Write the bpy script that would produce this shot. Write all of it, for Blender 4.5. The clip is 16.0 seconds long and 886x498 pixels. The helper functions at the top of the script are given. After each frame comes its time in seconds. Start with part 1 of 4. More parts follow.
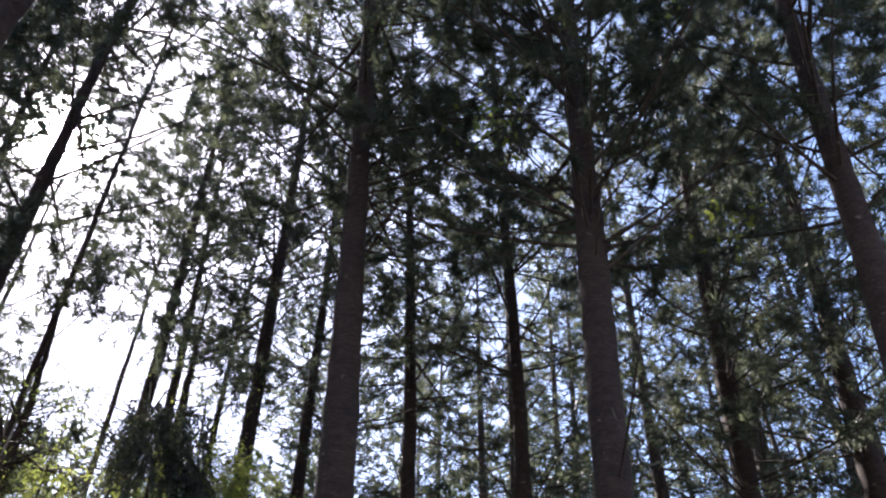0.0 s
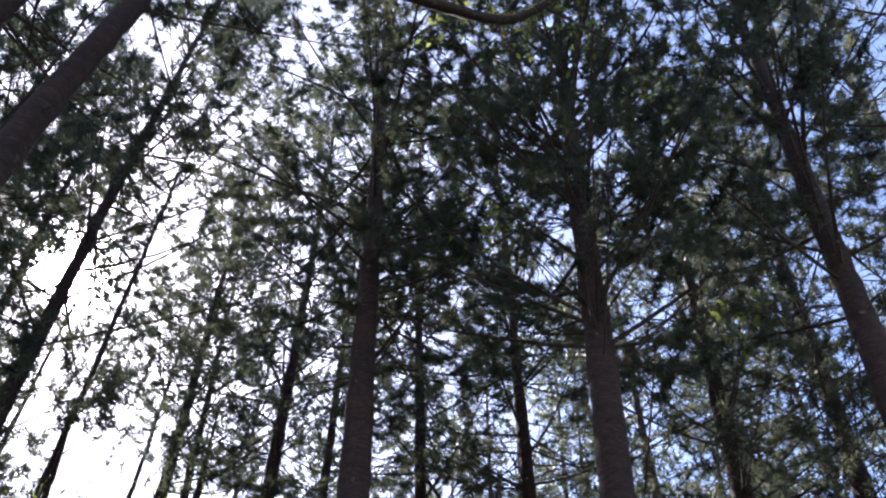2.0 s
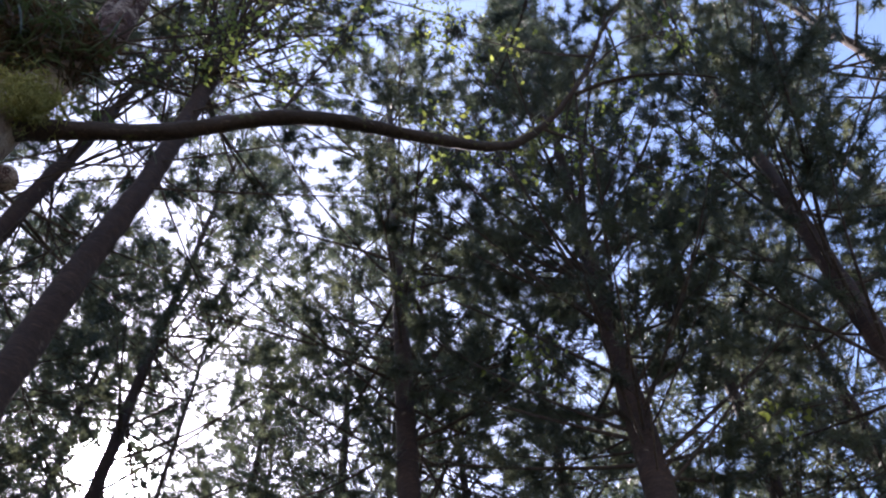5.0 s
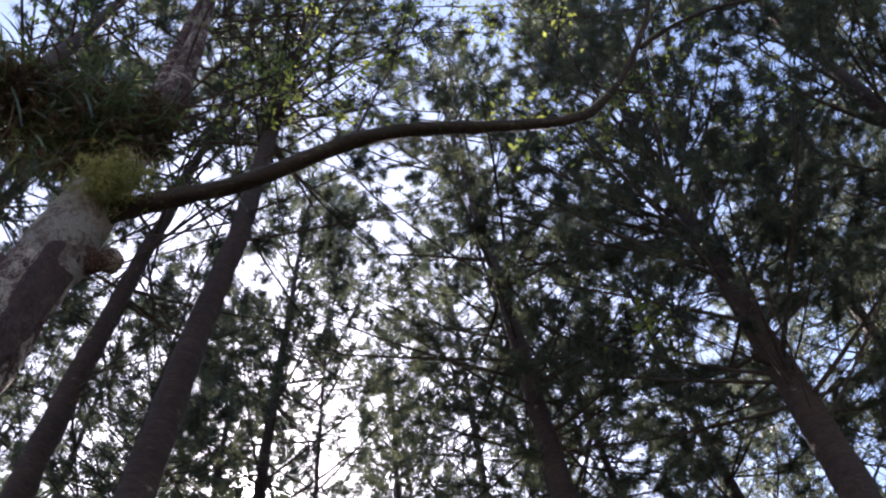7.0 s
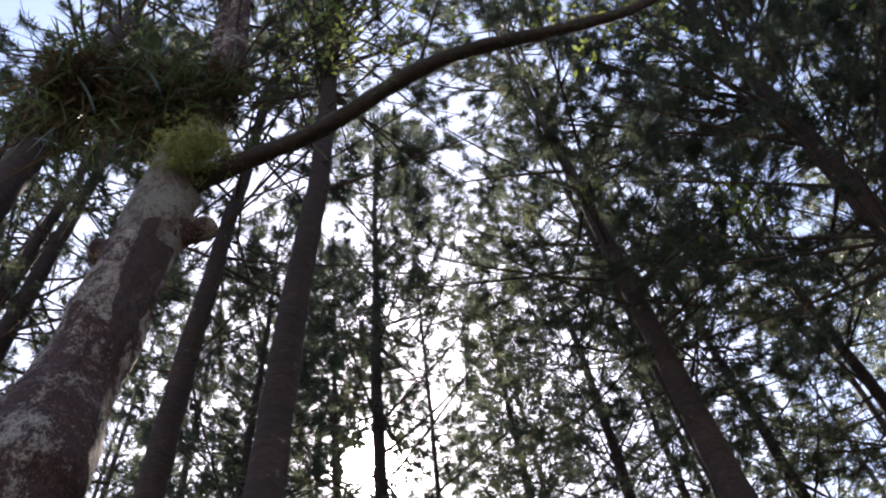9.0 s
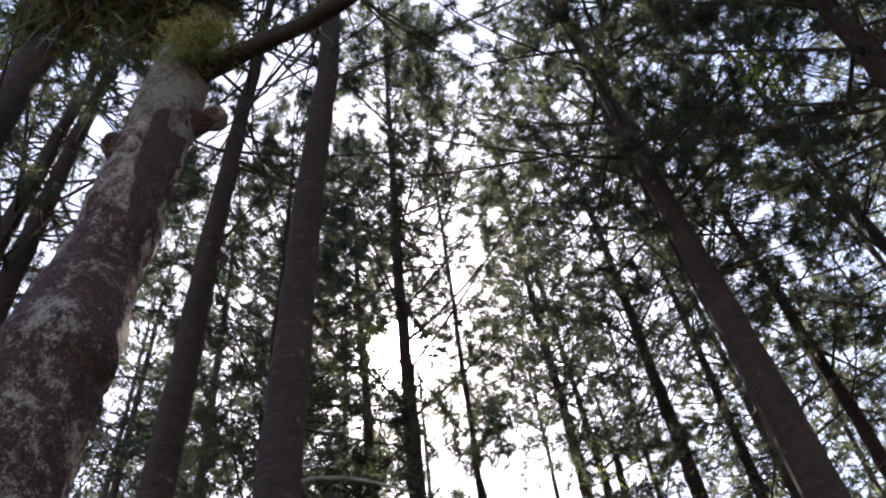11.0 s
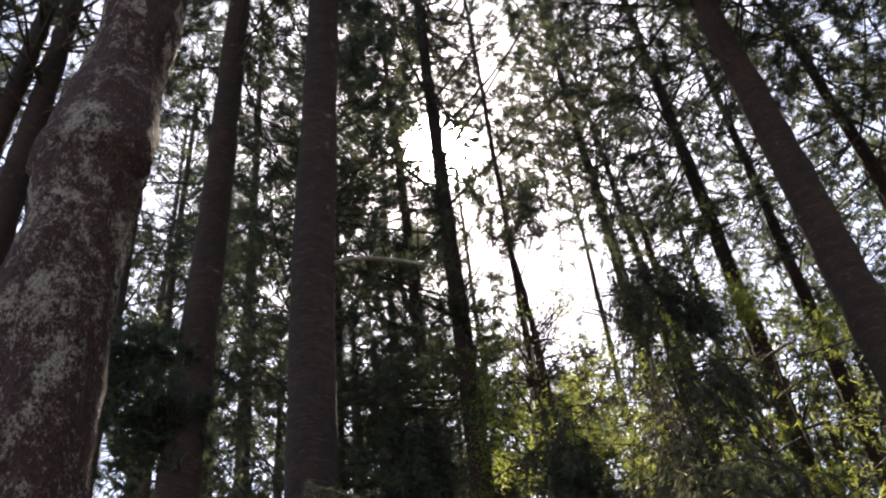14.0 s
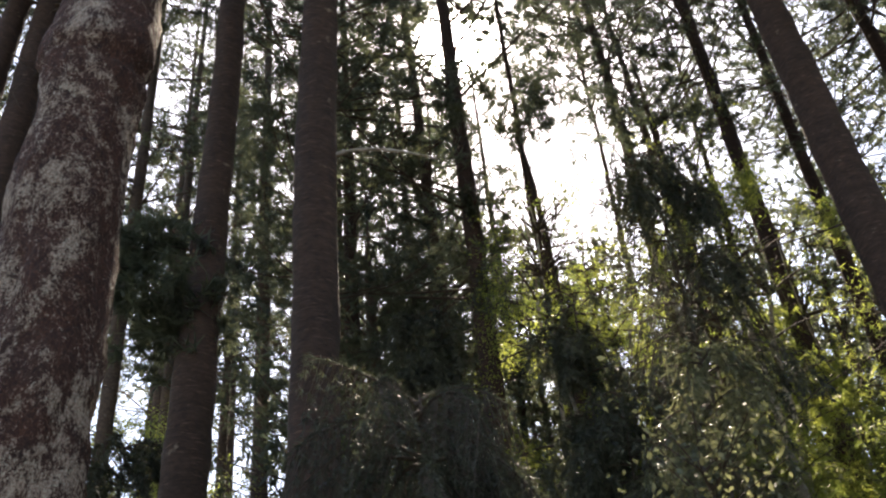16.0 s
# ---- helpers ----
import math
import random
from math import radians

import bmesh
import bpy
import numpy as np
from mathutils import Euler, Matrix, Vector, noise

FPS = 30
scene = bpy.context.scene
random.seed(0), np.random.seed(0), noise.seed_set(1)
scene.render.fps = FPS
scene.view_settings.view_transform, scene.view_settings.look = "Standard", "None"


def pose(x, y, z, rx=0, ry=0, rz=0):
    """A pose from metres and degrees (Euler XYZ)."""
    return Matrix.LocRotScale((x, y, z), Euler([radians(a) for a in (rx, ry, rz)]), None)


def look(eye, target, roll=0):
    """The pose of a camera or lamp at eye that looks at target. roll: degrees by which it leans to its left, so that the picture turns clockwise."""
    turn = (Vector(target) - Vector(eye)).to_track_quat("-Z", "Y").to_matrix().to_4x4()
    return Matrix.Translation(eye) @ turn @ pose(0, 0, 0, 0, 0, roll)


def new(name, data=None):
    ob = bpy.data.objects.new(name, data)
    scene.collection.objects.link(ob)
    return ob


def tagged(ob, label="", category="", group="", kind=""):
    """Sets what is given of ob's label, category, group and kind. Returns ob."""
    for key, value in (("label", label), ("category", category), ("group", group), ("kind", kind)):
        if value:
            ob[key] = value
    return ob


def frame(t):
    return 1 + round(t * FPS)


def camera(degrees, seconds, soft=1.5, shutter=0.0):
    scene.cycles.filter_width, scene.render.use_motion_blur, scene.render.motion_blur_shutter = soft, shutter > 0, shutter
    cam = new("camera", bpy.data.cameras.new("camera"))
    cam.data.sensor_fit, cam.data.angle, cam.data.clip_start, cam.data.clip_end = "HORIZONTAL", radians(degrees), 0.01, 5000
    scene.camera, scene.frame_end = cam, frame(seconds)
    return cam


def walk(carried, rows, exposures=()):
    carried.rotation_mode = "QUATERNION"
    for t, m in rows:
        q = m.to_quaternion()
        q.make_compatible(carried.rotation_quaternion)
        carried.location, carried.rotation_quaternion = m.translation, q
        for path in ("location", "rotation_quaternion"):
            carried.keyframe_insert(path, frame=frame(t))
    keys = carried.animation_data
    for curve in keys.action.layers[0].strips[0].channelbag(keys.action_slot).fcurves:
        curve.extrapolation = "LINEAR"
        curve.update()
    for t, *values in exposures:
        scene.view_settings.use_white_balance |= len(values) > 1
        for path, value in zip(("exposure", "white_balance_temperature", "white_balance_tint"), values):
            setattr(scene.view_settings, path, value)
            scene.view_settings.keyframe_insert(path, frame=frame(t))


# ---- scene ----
cam = camera(48.6, 16.0, soft=2.2)
PATH = [
    (0, 0.025, -0.275, 1.950, 137.23, -0.39, -32.48),
    (0.5, 0.041, -0.229, 1.861, 139.12, -0.32, -32.43),
    (1, 0.058, -0.195, 1.774, 141.16, -0.35, -32.31),
    (1.5, 0.069, -0.170, 1.682, 142.97, -0.35, -32.09),
    (2, 0.089, -0.160, 1.599, 144.88, -0.33, -31.65),
    (2.5, 0.116, -0.146, 1.543, 146.67, -0.08, -31.08),
    (3, 0.149, -0.121, 1.517, 148.53, 0.34, -30.36),
    (3.5, 0.173, -0.098, 1.524, 150.12, 0.70, -29.63),
    (4, 0.183, -0.077, 1.553, 151.80, 1.36, -28.27),
    (4.2, 0.182, -0.065, 1.565, 152.37, 1.62, -27.64),
    (6.3, 0.105, 0.111, 1.651, 154.45, 3.13, -16.35),
    (6.5, 0.090, 0.125, 1.661, 154.51, 3.23, -14.79),
    (7, 0.030, 0.158, 1.692, 154.58, 3.80, -10.61),
    (7.5, -0.037, 0.185, 1.730, 154.04, 4.34, -7.06),
    (8, -0.088, 0.196, 1.751, 153.02, 4.30, -3.99),
    (8.2, -0.098, 0.200, 1.750, 152.61, 4.22, -2.91),
    (10.3, -0.057, 0.293, 1.630, 147.79, 4.59, 1.59),
    (10.5, -0.054, 0.291, 1.619, 147.04, 4.65, 1.86),
    (11, -0.038, 0.281, 1.588, 145.01, 4.63, 2.61),
    (11.5, -0.032, 0.276, 1.554, 143.16, 4.80, 3.34),
    (12, -0.020, 0.259, 1.515, 141.07, 4.89, 4.15),
    (12.5, 0.001, 0.232, 1.464, 139.14, 4.87, 4.77),
    (13, 0.028, 0.198, 1.412, 137.14, 4.89, 5.35),
    (13.5, 0.059, 0.164, 1.354, 135.27, 4.95, 5.89),
    (14, 0.098, 0.133, 1.298, 133.30, 4.95, 6.41),
    (14.5, 0.140, 0.097, 1.237, 131.68, 4.98, 6.91),
    (15, 0.186, 0.052, 1.175, 130.11, 4.87, 7.23),
    (15.5, 0.232, -0.001, 1.110, 128.73, 4.70, 7.47),
    (16, 0.265, -0.051, 1.041, 127.34, 4.63, 7.64),
]

walk(cam, [(t, pose(x, y, z, a, b, c)) for t, x, y, z, a, b, c in PATH], exposures=[(0, 1.92, 6250, 21), (4, 1.95, 6100, 24), (8, 1.88, 6600, 20), (11, 1.92, 6850, 18), (13.5, 1.7, 7250, 18), (15, 1.85, 7500, 17), (16, 2.15, 7700, 15)])

# ---- light ----
SUN_EL, SUN_AZ = radians(48.8), radians(-1.0)
SUN = Vector((math.sin(SUN_AZ) * math.cos(SUN_EL), math.cos(SUN_AZ) * math.cos(SUN_EL), math.sin(SUN_EL)))
world = bpy.data.worlds.new("sky")
scene.world = world
world.use_nodes = True
wn, wl = world.node_tree.nodes, world.node_tree.links
sky = wn.new("ShaderNodeTexSky")
sky.sky_type, sky.sun_disc = "NISHITA", False
sky.sun_elevation, sky.sun_rotation = SUN_EL, SUN_AZ
sky.air_density, sky.dust_density, sky.ozone_density = 1.0, 0.6, 1.7
background = wn["Background"]
background.inputs["Strength"].default_value = 0.105
# the bright aureole of the low-haze sky round the sun
coord = wn.new("ShaderNodeTexCoord")
dot = wn.new("ShaderNodeVectorMath")
dot.operation = "DOT_PRODUCT"
dot.inputs[1].default_value = SUN
wl.new(coord.outputs["Generated"], dot.inputs[0])
glow_total = None
for power, strength in ((5000.0, 1500.0), (160.0, 3.5), (14.0, 1.6)):
    base = wn.new("ShaderNodeMath")
    base.operation = "MAXIMUM"
    base.inputs[1].default_value = 0.0
    wl.new(dot.outputs["Value"], base.inputs[0])
    p = wn.new("ShaderNodeMath")
    p.operation = "POWER"
    p.inputs[1].default_value = power
    wl.new(base.outputs[0], p.inputs[0])
    m = wn.new("ShaderNodeMath")
    m.operation = "MULTIPLY"
    m.inputs[1].default_value = strength
    wl.new(p.outputs[0], m.inputs[0])
    if glow_total is None:
        glow_total = m
    else:
        s = wn.new("ShaderNodeMath")
        s.operation = "ADD"
        wl.new(glow_total.outputs[0], s.inputs[0])
        wl.new(m.outputs[0], s.inputs[1])
        glow_total = s
add = wn.new("ShaderNodeMix")
add.data_type, add.blend_type = "RGBA", "ADD"
add.inputs["Factor"].default_value = 1.0
wl.new(sky.outputs[0], add.inputs[6])
wl.new(glow_total.outputs[0], add.inputs[7])
wl.new(add.outputs[2], background.inputs["Color"])

lamp = bpy.data.lights.new("sun", "SUN")
lamp.energy, lamp.angle, lamp.color = 5.0, radians(0.53), (1.0, 0.94, 0.84)
sun = new("sun", lamp)
sun.matrix_world = look(SUN * 50, (0, 0, 0))


# ---- materials ----
def material(name):
    m = bpy.data.materials.new(name)
    m.use_nodes = True
    return m, m.node_tree.nodes, m.node_tree.links, m.node_tree.nodes["Principled BSDF"]


def node(nodes, kind, **values):
    n = nodes.new(kind)
    for key, value in values.items():
        n.inputs[key].default_value = value
    return n


def ramp(nodes, stops):
    r = nodes.new("ShaderNodeValToRGB")
    while len(r.color_ramp.elements) < len(stops):
        r.color_ramp.elements.new(0.5)
    for e, (pos, col) in zip(r.color_ramp.elements, stops):
        e.position, e.color = pos, (*col, 1)
    return r


def mixer(nodes, links, fac, a, b, blend="MIX"):
    m = nodes.new("ShaderNodeMix")
    m.data_type, m.blend_type = "RGBA", blend
    for socket, value in ((m.inputs[0], fac), (m.inputs[6], a), (m.inputs[7], b)):
        if isinstance(value, (int, float)):
            socket.default_value = value
        elif isinstance(value, tuple):
            socket.default_value = (*value, 1)
        else:
            links.new(value, socket)
    return m.outputs[2]


def bark(name, dark, light, lichen, lichen_amount, ring=9.0, ring_depth=0.32, grain=14.0):
    """Bark with cross rings, fibrous grain, wear and lichen blotches."""
    m, n, l, bsdf = material(name)
    co = n.new("ShaderNodeTexCoord")
    stretch = n.new("ShaderNodeMapping")
    stretch.inputs["Scale"].default_value = (1.0, 1.0, 2.6)
    l.new(co.outputs["Object"], stretch.inputs[0])
    big = node(n, "ShaderNodeTexNoise", Scale=1.7, Detail=4.0, Roughness=0.6)
    fine = node(n, "ShaderNodeTexNoise", Scale=grain, Detail=6.0, Roughness=0.7)
    blot = node(n, "ShaderNodeTexNoise", Scale=6.5, Detail=5.0, Roughness=0.62)
    rings = n.new("ShaderNodeTexWave")
    rings.wave_type, rings.bands_direction = "BANDS", "Z"
    rings.inputs["Scale"].default_value = ring / 6.28
    rings.inputs["Distortion"].default_value = 1.3
    rings.inputs["Detail"].default_value = 3.0
    rings.inputs["Detail Scale"].default_value = 2.2
    l.new(co.outputs["Object"], big.inputs["Vector"])
    l.new(stretch.outputs[0], fine.inputs["Vector"])
    l.new(co.outputs["Object"], blot.inputs["Vector"])
    l.new(co.outputs["Object"], rings.inputs["Vector"])
    tone = ramp(n, ((0.3, dark), (0.72, light)))
    l.new(fine.outputs["Fac"], tone.inputs[0])
    wide = ramp(n, ((0.3, (0.62, 0.6, 0.6)), (0.7, (1.15, 1.1, 1.05))))
    l.new(big.outputs["Fac"], wide.inputs[0])
    col = mixer(n, l, 1.0, tone.outputs[0], wide.outputs[0], "MULTIPLY")
    band = ramp(n, ((0.0, (0.7, 0.68, 0.66)), (0.5, (1.0, 1.0, 1.0))))
    l.new(rings.outputs["Fac"], band.inputs[0])
    col = mixer(n, l, ring_depth, col, band.outputs[0], "MULTIPLY")
    flat = n.new("ShaderNodeMapping")
    flat.inputs["Scale"].default_value = (1.0, 1.0, 7.0)
    l.new(co.outputs["Object"], flat.inputs[0])
    fleck = node(n, "ShaderNodeTexNoise", Scale=9.0, Detail=3.0, Roughness=0.6)
    l.new(flat.outputs[0], fleck.inputs["Vector"])
    spot = ramp(n, ((0.6, (0, 0, 0)), (0.68, (0.55, 0.55, 0.55))))
    l.new(fleck.outputs["Fac"], spot.inputs[0])
    col = mixer(n, l, spot.outputs[0], col, tuple(min(1.0, c * 1.9) for c in light))
    edge = ramp(n, ((0.62 - lichen_amount, (0, 0, 0)), (0.70 - lichen_amount, (1, 1, 1))))
    l.new(blot.outputs["Fac"], edge.inputs[0])
    speck = mixer(n, l, fine.outputs["Fac"], tuple(c * 0.55 for c in lichen), lichen)
    col = mixer(n, l, edge.outputs[0], col, speck)
    l.new(col, bsdf.inputs["Base Color"])
    bsdf.inputs["Roughness"].default_value = 0.92
    high = n.new("ShaderNodeMath")
    high.operation = "MULTIPLY_ADD"
    high.inputs[1].default_value = 0.22
    l.new(rings.outputs["Fac"], high.inputs[0])
    l.new(fine.outputs["Fac"], high.inputs[2])
    bump = node(n, "ShaderNodeBump", Strength=0.7, Distance=0.012)
    l.new(high.outputs[0], bump.inputs["Height"])
    l.new(bump.outputs[0], bsdf.inputs["Normal"])
    return m


def mottled(name, dark, light, pale, cover=0.0):
    """Old red-brown bark under broken crusts of pale grey lichen: wide patches, fine flecks, pits and cross cracks."""
    m, n, l, bsdf = material(name)
    co = n.new("ShaderNodeTexCoord")
    tall = n.new("ShaderNodeMapping")
    tall.inputs["Scale"].default_value = (1.0, 1.0, 0.62)
    l.new(co.outputs["Object"], tall.inputs[0])
    zone = node(n, "ShaderNodeTexNoise", Scale=3.2, Detail=4.0, Roughness=0.62, Distortion=0.5)
    crust = node(n, "ShaderNodeTexNoise", Scale=19.0, Detail=9.0, Roughness=0.78, Distortion=0.3)
    flake = node(n, "ShaderNodeTexNoise", Scale=85.0, Detail=4.0, Roughness=0.8, Distortion=0.6)
    grain = node(n, "ShaderNodeTexNoise", Scale=150.0, Detail=3.0, Roughness=0.8)
    pit = node(n, "ShaderNodeTexVoronoi", Scale=21.0)
    for q in (zone, crust, flake, grain, pit):
        l.new(tall.outputs[0], q.inputs["Vector"])
    tone = ramp(n, ((0.35, dark), (0.68, light)))
    l.new(flake.outputs["Fac"], tone.inputs[0])
    warm = ramp(n, ((0.38, (0.55, 0.5, 0.5)), (0.62, (1.35, 1.15, 1.05))))
    l.new(crust.outputs["Fac"], warm.inputs[0])
    under = mixer(n, l, 1.0, tone.outputs[0], warm.outputs[0], "MULTIPLY")
    two = n.new("ShaderNodeMath")
    two.operation = "MULTIPLY_ADD"
    two.inputs[1].default_value = 1.3
    l.new(zone.outputs["Fac"], two.inputs[0])
    l.new(crust.outputs["Fac"], two.inputs[2])
    three = n.new("ShaderNodeMath")
    three.operation = "MULTIPLY_ADD"
    three.inputs[1].default_value = 0.95
    l.new(flake.outputs["Fac"], three.inputs[0])
    l.new(two.outputs[0], three.inputs[2])
    middle = 1.66 - cover
    edge = n.new("ShaderNodeMapRange")
    edge.inputs["From Min"].default_value = middle - 0.06
    edge.inputs["From Max"].default_value = middle + 0.09
    l.new(three.outputs[0], edge.inputs["Value"])
    grey = ramp(n, ((0.34, tuple(c * 0.35 for c in pale)), (0.5, tuple(c * 0.72 for c in pale)), (0.66, tuple(min(0.8, c * 1.3) for c in pale))))
    l.new(grain.outputs["Fac"], grey.inputs[0])
    col = mixer(n, l, edge.outputs[0], under, grey.outputs[0])
    speck = node(n, "ShaderNodeTexNoise", Scale=62.0, Detail=3.0, Roughness=0.75, Distortion=0.8)
    l.new(tall.outputs[0], speck.inputs["Vector"])
    dots = ramp(n, ((0.62, (0, 0, 0)), (0.7, (0.75, 0.75, 0.75))))
    l.new(speck.outputs["Fac"], dots.inputs[0])
    col = mixer(n, l, dots.outputs[0], col, tuple(min(0.85, c * 1.05) for c in pale))
    scabs = ramp(n, ((0.33, (0.3, 0.24, 0.22)), (0.4, (1, 1, 1))))
    l.new(speck.outputs["Fac"], scabs.inputs[0])
    col = mixer(n, l, 0.9, col, scabs.outputs[0], "MULTIPLY")
    hole = ramp(n, ((0.05, (0.28, 0.22, 0.2)), (0.2, (1, 1, 1))))
    l.new(pit.outputs["Distance"], hole.inputs[0])
    col = mixer(n, l, 0.8, col, hole.outputs[0], "MULTIPLY")
    l.new(col, bsdf.inputs["Base Color"])
    bsdf.inputs["Roughness"].default_value = 0.88
    bump = node(n, "ShaderNodeBump", Strength=1.0, Distance=0.05)
    l.new(three.outputs[0], bump.inputs["Height"])
    l.new(bump.outputs[0], bsdf.inputs["Normal"])
    return m


def foliage(name, dark, light, through_colour, amount, rough=0.55):
    """Leaves that let some of the light through; every leaf differs a little."""
    m, n, l, bsdf = material(name)
    geo = n.new("ShaderNodeNewGeometry")
    co = n.new("ShaderNodeTexCoord")
    patch = node(n, "ShaderNodeTexNoise", Scale=0.9, Detail=3.0)
    l.new(co.outputs["Object"], patch.inputs["Vector"])
    tone = ramp(n, ((0.0, dark), (1.0, light)))
    l.new(geo.outputs["Random Per Island"], tone.inputs[0])
    wide = ramp(n, ((0.32, (0.5, 0.58, 0.6)), (0.66, (1.35, 1.28, 1.05))))
    l.new(patch.outputs["Fac"], wide.inputs[0])
    col = mixer(n, l, 1.0, tone.outputs[0], wide.outputs[0], "MULTIPLY")
    l.new(col, bsdf.inputs["Base Color"])
    bsdf.inputs["Roughness"].default_value = rough
    tr = n.new("ShaderNodeBsdfTranslucent")
    tcol = mixer(n, l, 1.0, wide.outputs[0], through_colour, "MULTIPLY")
    l.new(tcol, tr.inputs["Color"])
    mix = n.new("ShaderNodeMixShader")
    mix.inputs[0].default_value = amount
    l.new(bsdf.outputs[0], mix.inputs[1])
    l.new(tr.outputs[0], mix.inputs[2])
    l.new(mix.outputs[0], n["Material Output"].inputs["Surface"])
    return m


BARK = bark("conifer_bark", (0.015, 0.0085, 0.0065), (0.075, 0.042, 0.03), (0.26, 0.2, 0.155), -0.03, ring_depth=0.6)
BARK_DARK = bark("far_conifer_bark", (0.036, 0.026, 0.022), (0.12, 0.088, 0.07), (0.22, 0.21, 0.18), -0.02)
BARK_PALE = bark("pale_bark", (0.14, 0.12, 0.1), (0.38, 0.34, 0.28), (0.45, 0.44, 0.38), 0.05, ring_depth=0.2)
BARK_LICHEN = mottled("lichen_bark", (0.032, 0.012, 0.0085), (0.19, 0.08, 0.052), (0.88, 0.63, 0.5), -0.035)
BARK_CALM = mottled("pale_smooth_bark", (0.13, 0.095, 0.07), (0.32, 0.25, 0.19), (0.5, 0.42, 0.34), 0.1)
BARK_RAW = mottled("bared_bark", (0.045, 0.022, 0.016), (0.14, 0.075, 0.055), (0.2, 0.125, 0.095), -0.1)
TWIG = bark("twig_bark", (0.03, 0.023, 0.019), (0.1, 0.075, 0.06), (0.3, 0.3, 0.24), 0.0, ring_depth=0.1, grain=30.0)
MOSSY = bark("mossy_bark", (0.02, 0.015, 0.012), (0.07, 0.048, 0.038), (0.1, 0.11, 0.045), 0.01, ring_depth=0.1, grain=26.0)
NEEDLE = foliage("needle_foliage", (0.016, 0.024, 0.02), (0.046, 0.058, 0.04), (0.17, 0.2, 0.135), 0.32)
# paler copy: the sunlight on sprays and sapling is put into this colour
NEEDLE_SUNLIT = foliage("sunlit_spray_foliage", (0.035, 0.042, 0.03), (0.11, 0.12, 0.085), (0.24, 0.26, 0.15), 0.3)
# darker copy: the shade among the hanging sprays is put into its colour
VEIL = foliage("shaded_weeping_foliage", (0.016, 0.022, 0.017), (0.055, 0.064, 0.048), (0.12, 0.135, 0.08), 0.2)
LEAF = foliage("broad_leaf", (0.06, 0.085, 0.025), (0.15, 0.18, 0.05), (0.34, 0.4, 0.1), 0.5, 0.5)
FERN = foliage("strap_fern", (0.016, 0.028, 0.014), (0.06, 0.082, 0.036), (0.16, 0.2, 0.07), 0.3, 0.3)
MOSS = foliage("moss", (0.18, 0.18, 0.06), (0.36, 0.35, 0.13), (0.22, 0.22, 0.08), 0.25, 0.9)
DEAD = foliage("dead_frond", (0.03, 0.018, 0.012), (0.1, 0.062, 0.036), (0.1, 0.06, 0.03), 0.2, 0.8)


def litter():
    m, n, l, bsdf = material("forest_litter")
    co = n.new("ShaderNodeTexCoord")
    a = node(n, "ShaderNodeTexNoise", Scale=0.6, Detail=5.0)
    b = node(n, "ShaderNodeTexVoronoi", Scale=22.0)
    l.new(co.outputs["Object"], a.inputs["Vector"])
    l.new(co.outputs["Object"], b.inputs["Vector"])
    one = ramp(n, ((0.3, (0.05, 0.035, 0.022)), (0.7, (0.17, 0.12, 0.075))))
    l.new(b.outputs["Color"], one.inputs[0])
    two = ramp(n, ((0.45, (1, 1, 1)), (0.62, (0.5, 0.8, 0.35))))
    l.new(a.outputs["Fac"], two.inputs[0])
    l.new(mixer(n, l, 1.0, one.outputs[0], two.outputs[0], "MULTIPLY"), bsdf.inputs["Base Color"])
    bsdf.inputs["Roughness"].default_value = 0.95
    bump = node(n, "ShaderNodeBump", Strength=0.8, Distance=0.03)
    l.new(b.outputs["Distance"], bump.inputs["Height"])
    l.new(bump.outputs[0], bsdf.inputs["Normal"])
    return m


LITTER = litter()


# ---- building blocks ----
def ground_at(x, y):
    """The forest floor: level where one stands, then a slope that rises ahead."""
    d = max(0.0, y - 1.5)
    return 0.15 * d * d / (d + 4.0) + 0.12 * math.sin(x * 0.31 + 1.0) * math.sin(y * 0.27) * min(1.0, math.hypot(x, y) / 6)


class Build:
    """Collects vertices and faces for one mesh."""

    def __init__(self):
        self.v, self.f, self.count = [], [], 0

    def add(self, verts, faces):
        verts = np.asarray(verts, float).reshape(-1, 3)
        faces = np.asarray(faces, int)
        self.v.append(verts)
        self.f.append(faces + self.count)
        self.count += len(verts)

    def mesh(self, name, mat, smooth=False):
        me = bpy.data.meshes.new(name)
        v = np.concatenate(self.v)
        sizes = np.concatenate([np.full(len(f), f.shape[1]) for f in self.f])
        loops = np.concatenate([f.ravel() for f in self.f])
        me.vertices.add(len(v))
        me.vertices.foreach_set("co", v.ravel())
        me.loops.add(len(loops))
        me.loops.foreach_set("vertex_index", loops)
        me.polygons.add(len(sizes))
        me.polygons.foreach_set("loop_start", np.concatenate(([0], np.cumsum(sizes)[:-1])))
        if smooth:
            me.polygons.foreach_set("use_smooth", np.ones(len(sizes), bool))
        me.materials.append(mat)
        me.update(calc_edges=True)
        me.validate()
        return me


def part(name, mesh, parent, label=""):
    ob = new(name, mesh)
    ob.parent = parent
    return tagged(ob, label) if label else ob


def unit(v):
    v = np.asarray(v, float)
    return v / np.maximum(np.linalg.norm(v, axis=-1, keepdims=True), 1e-9)


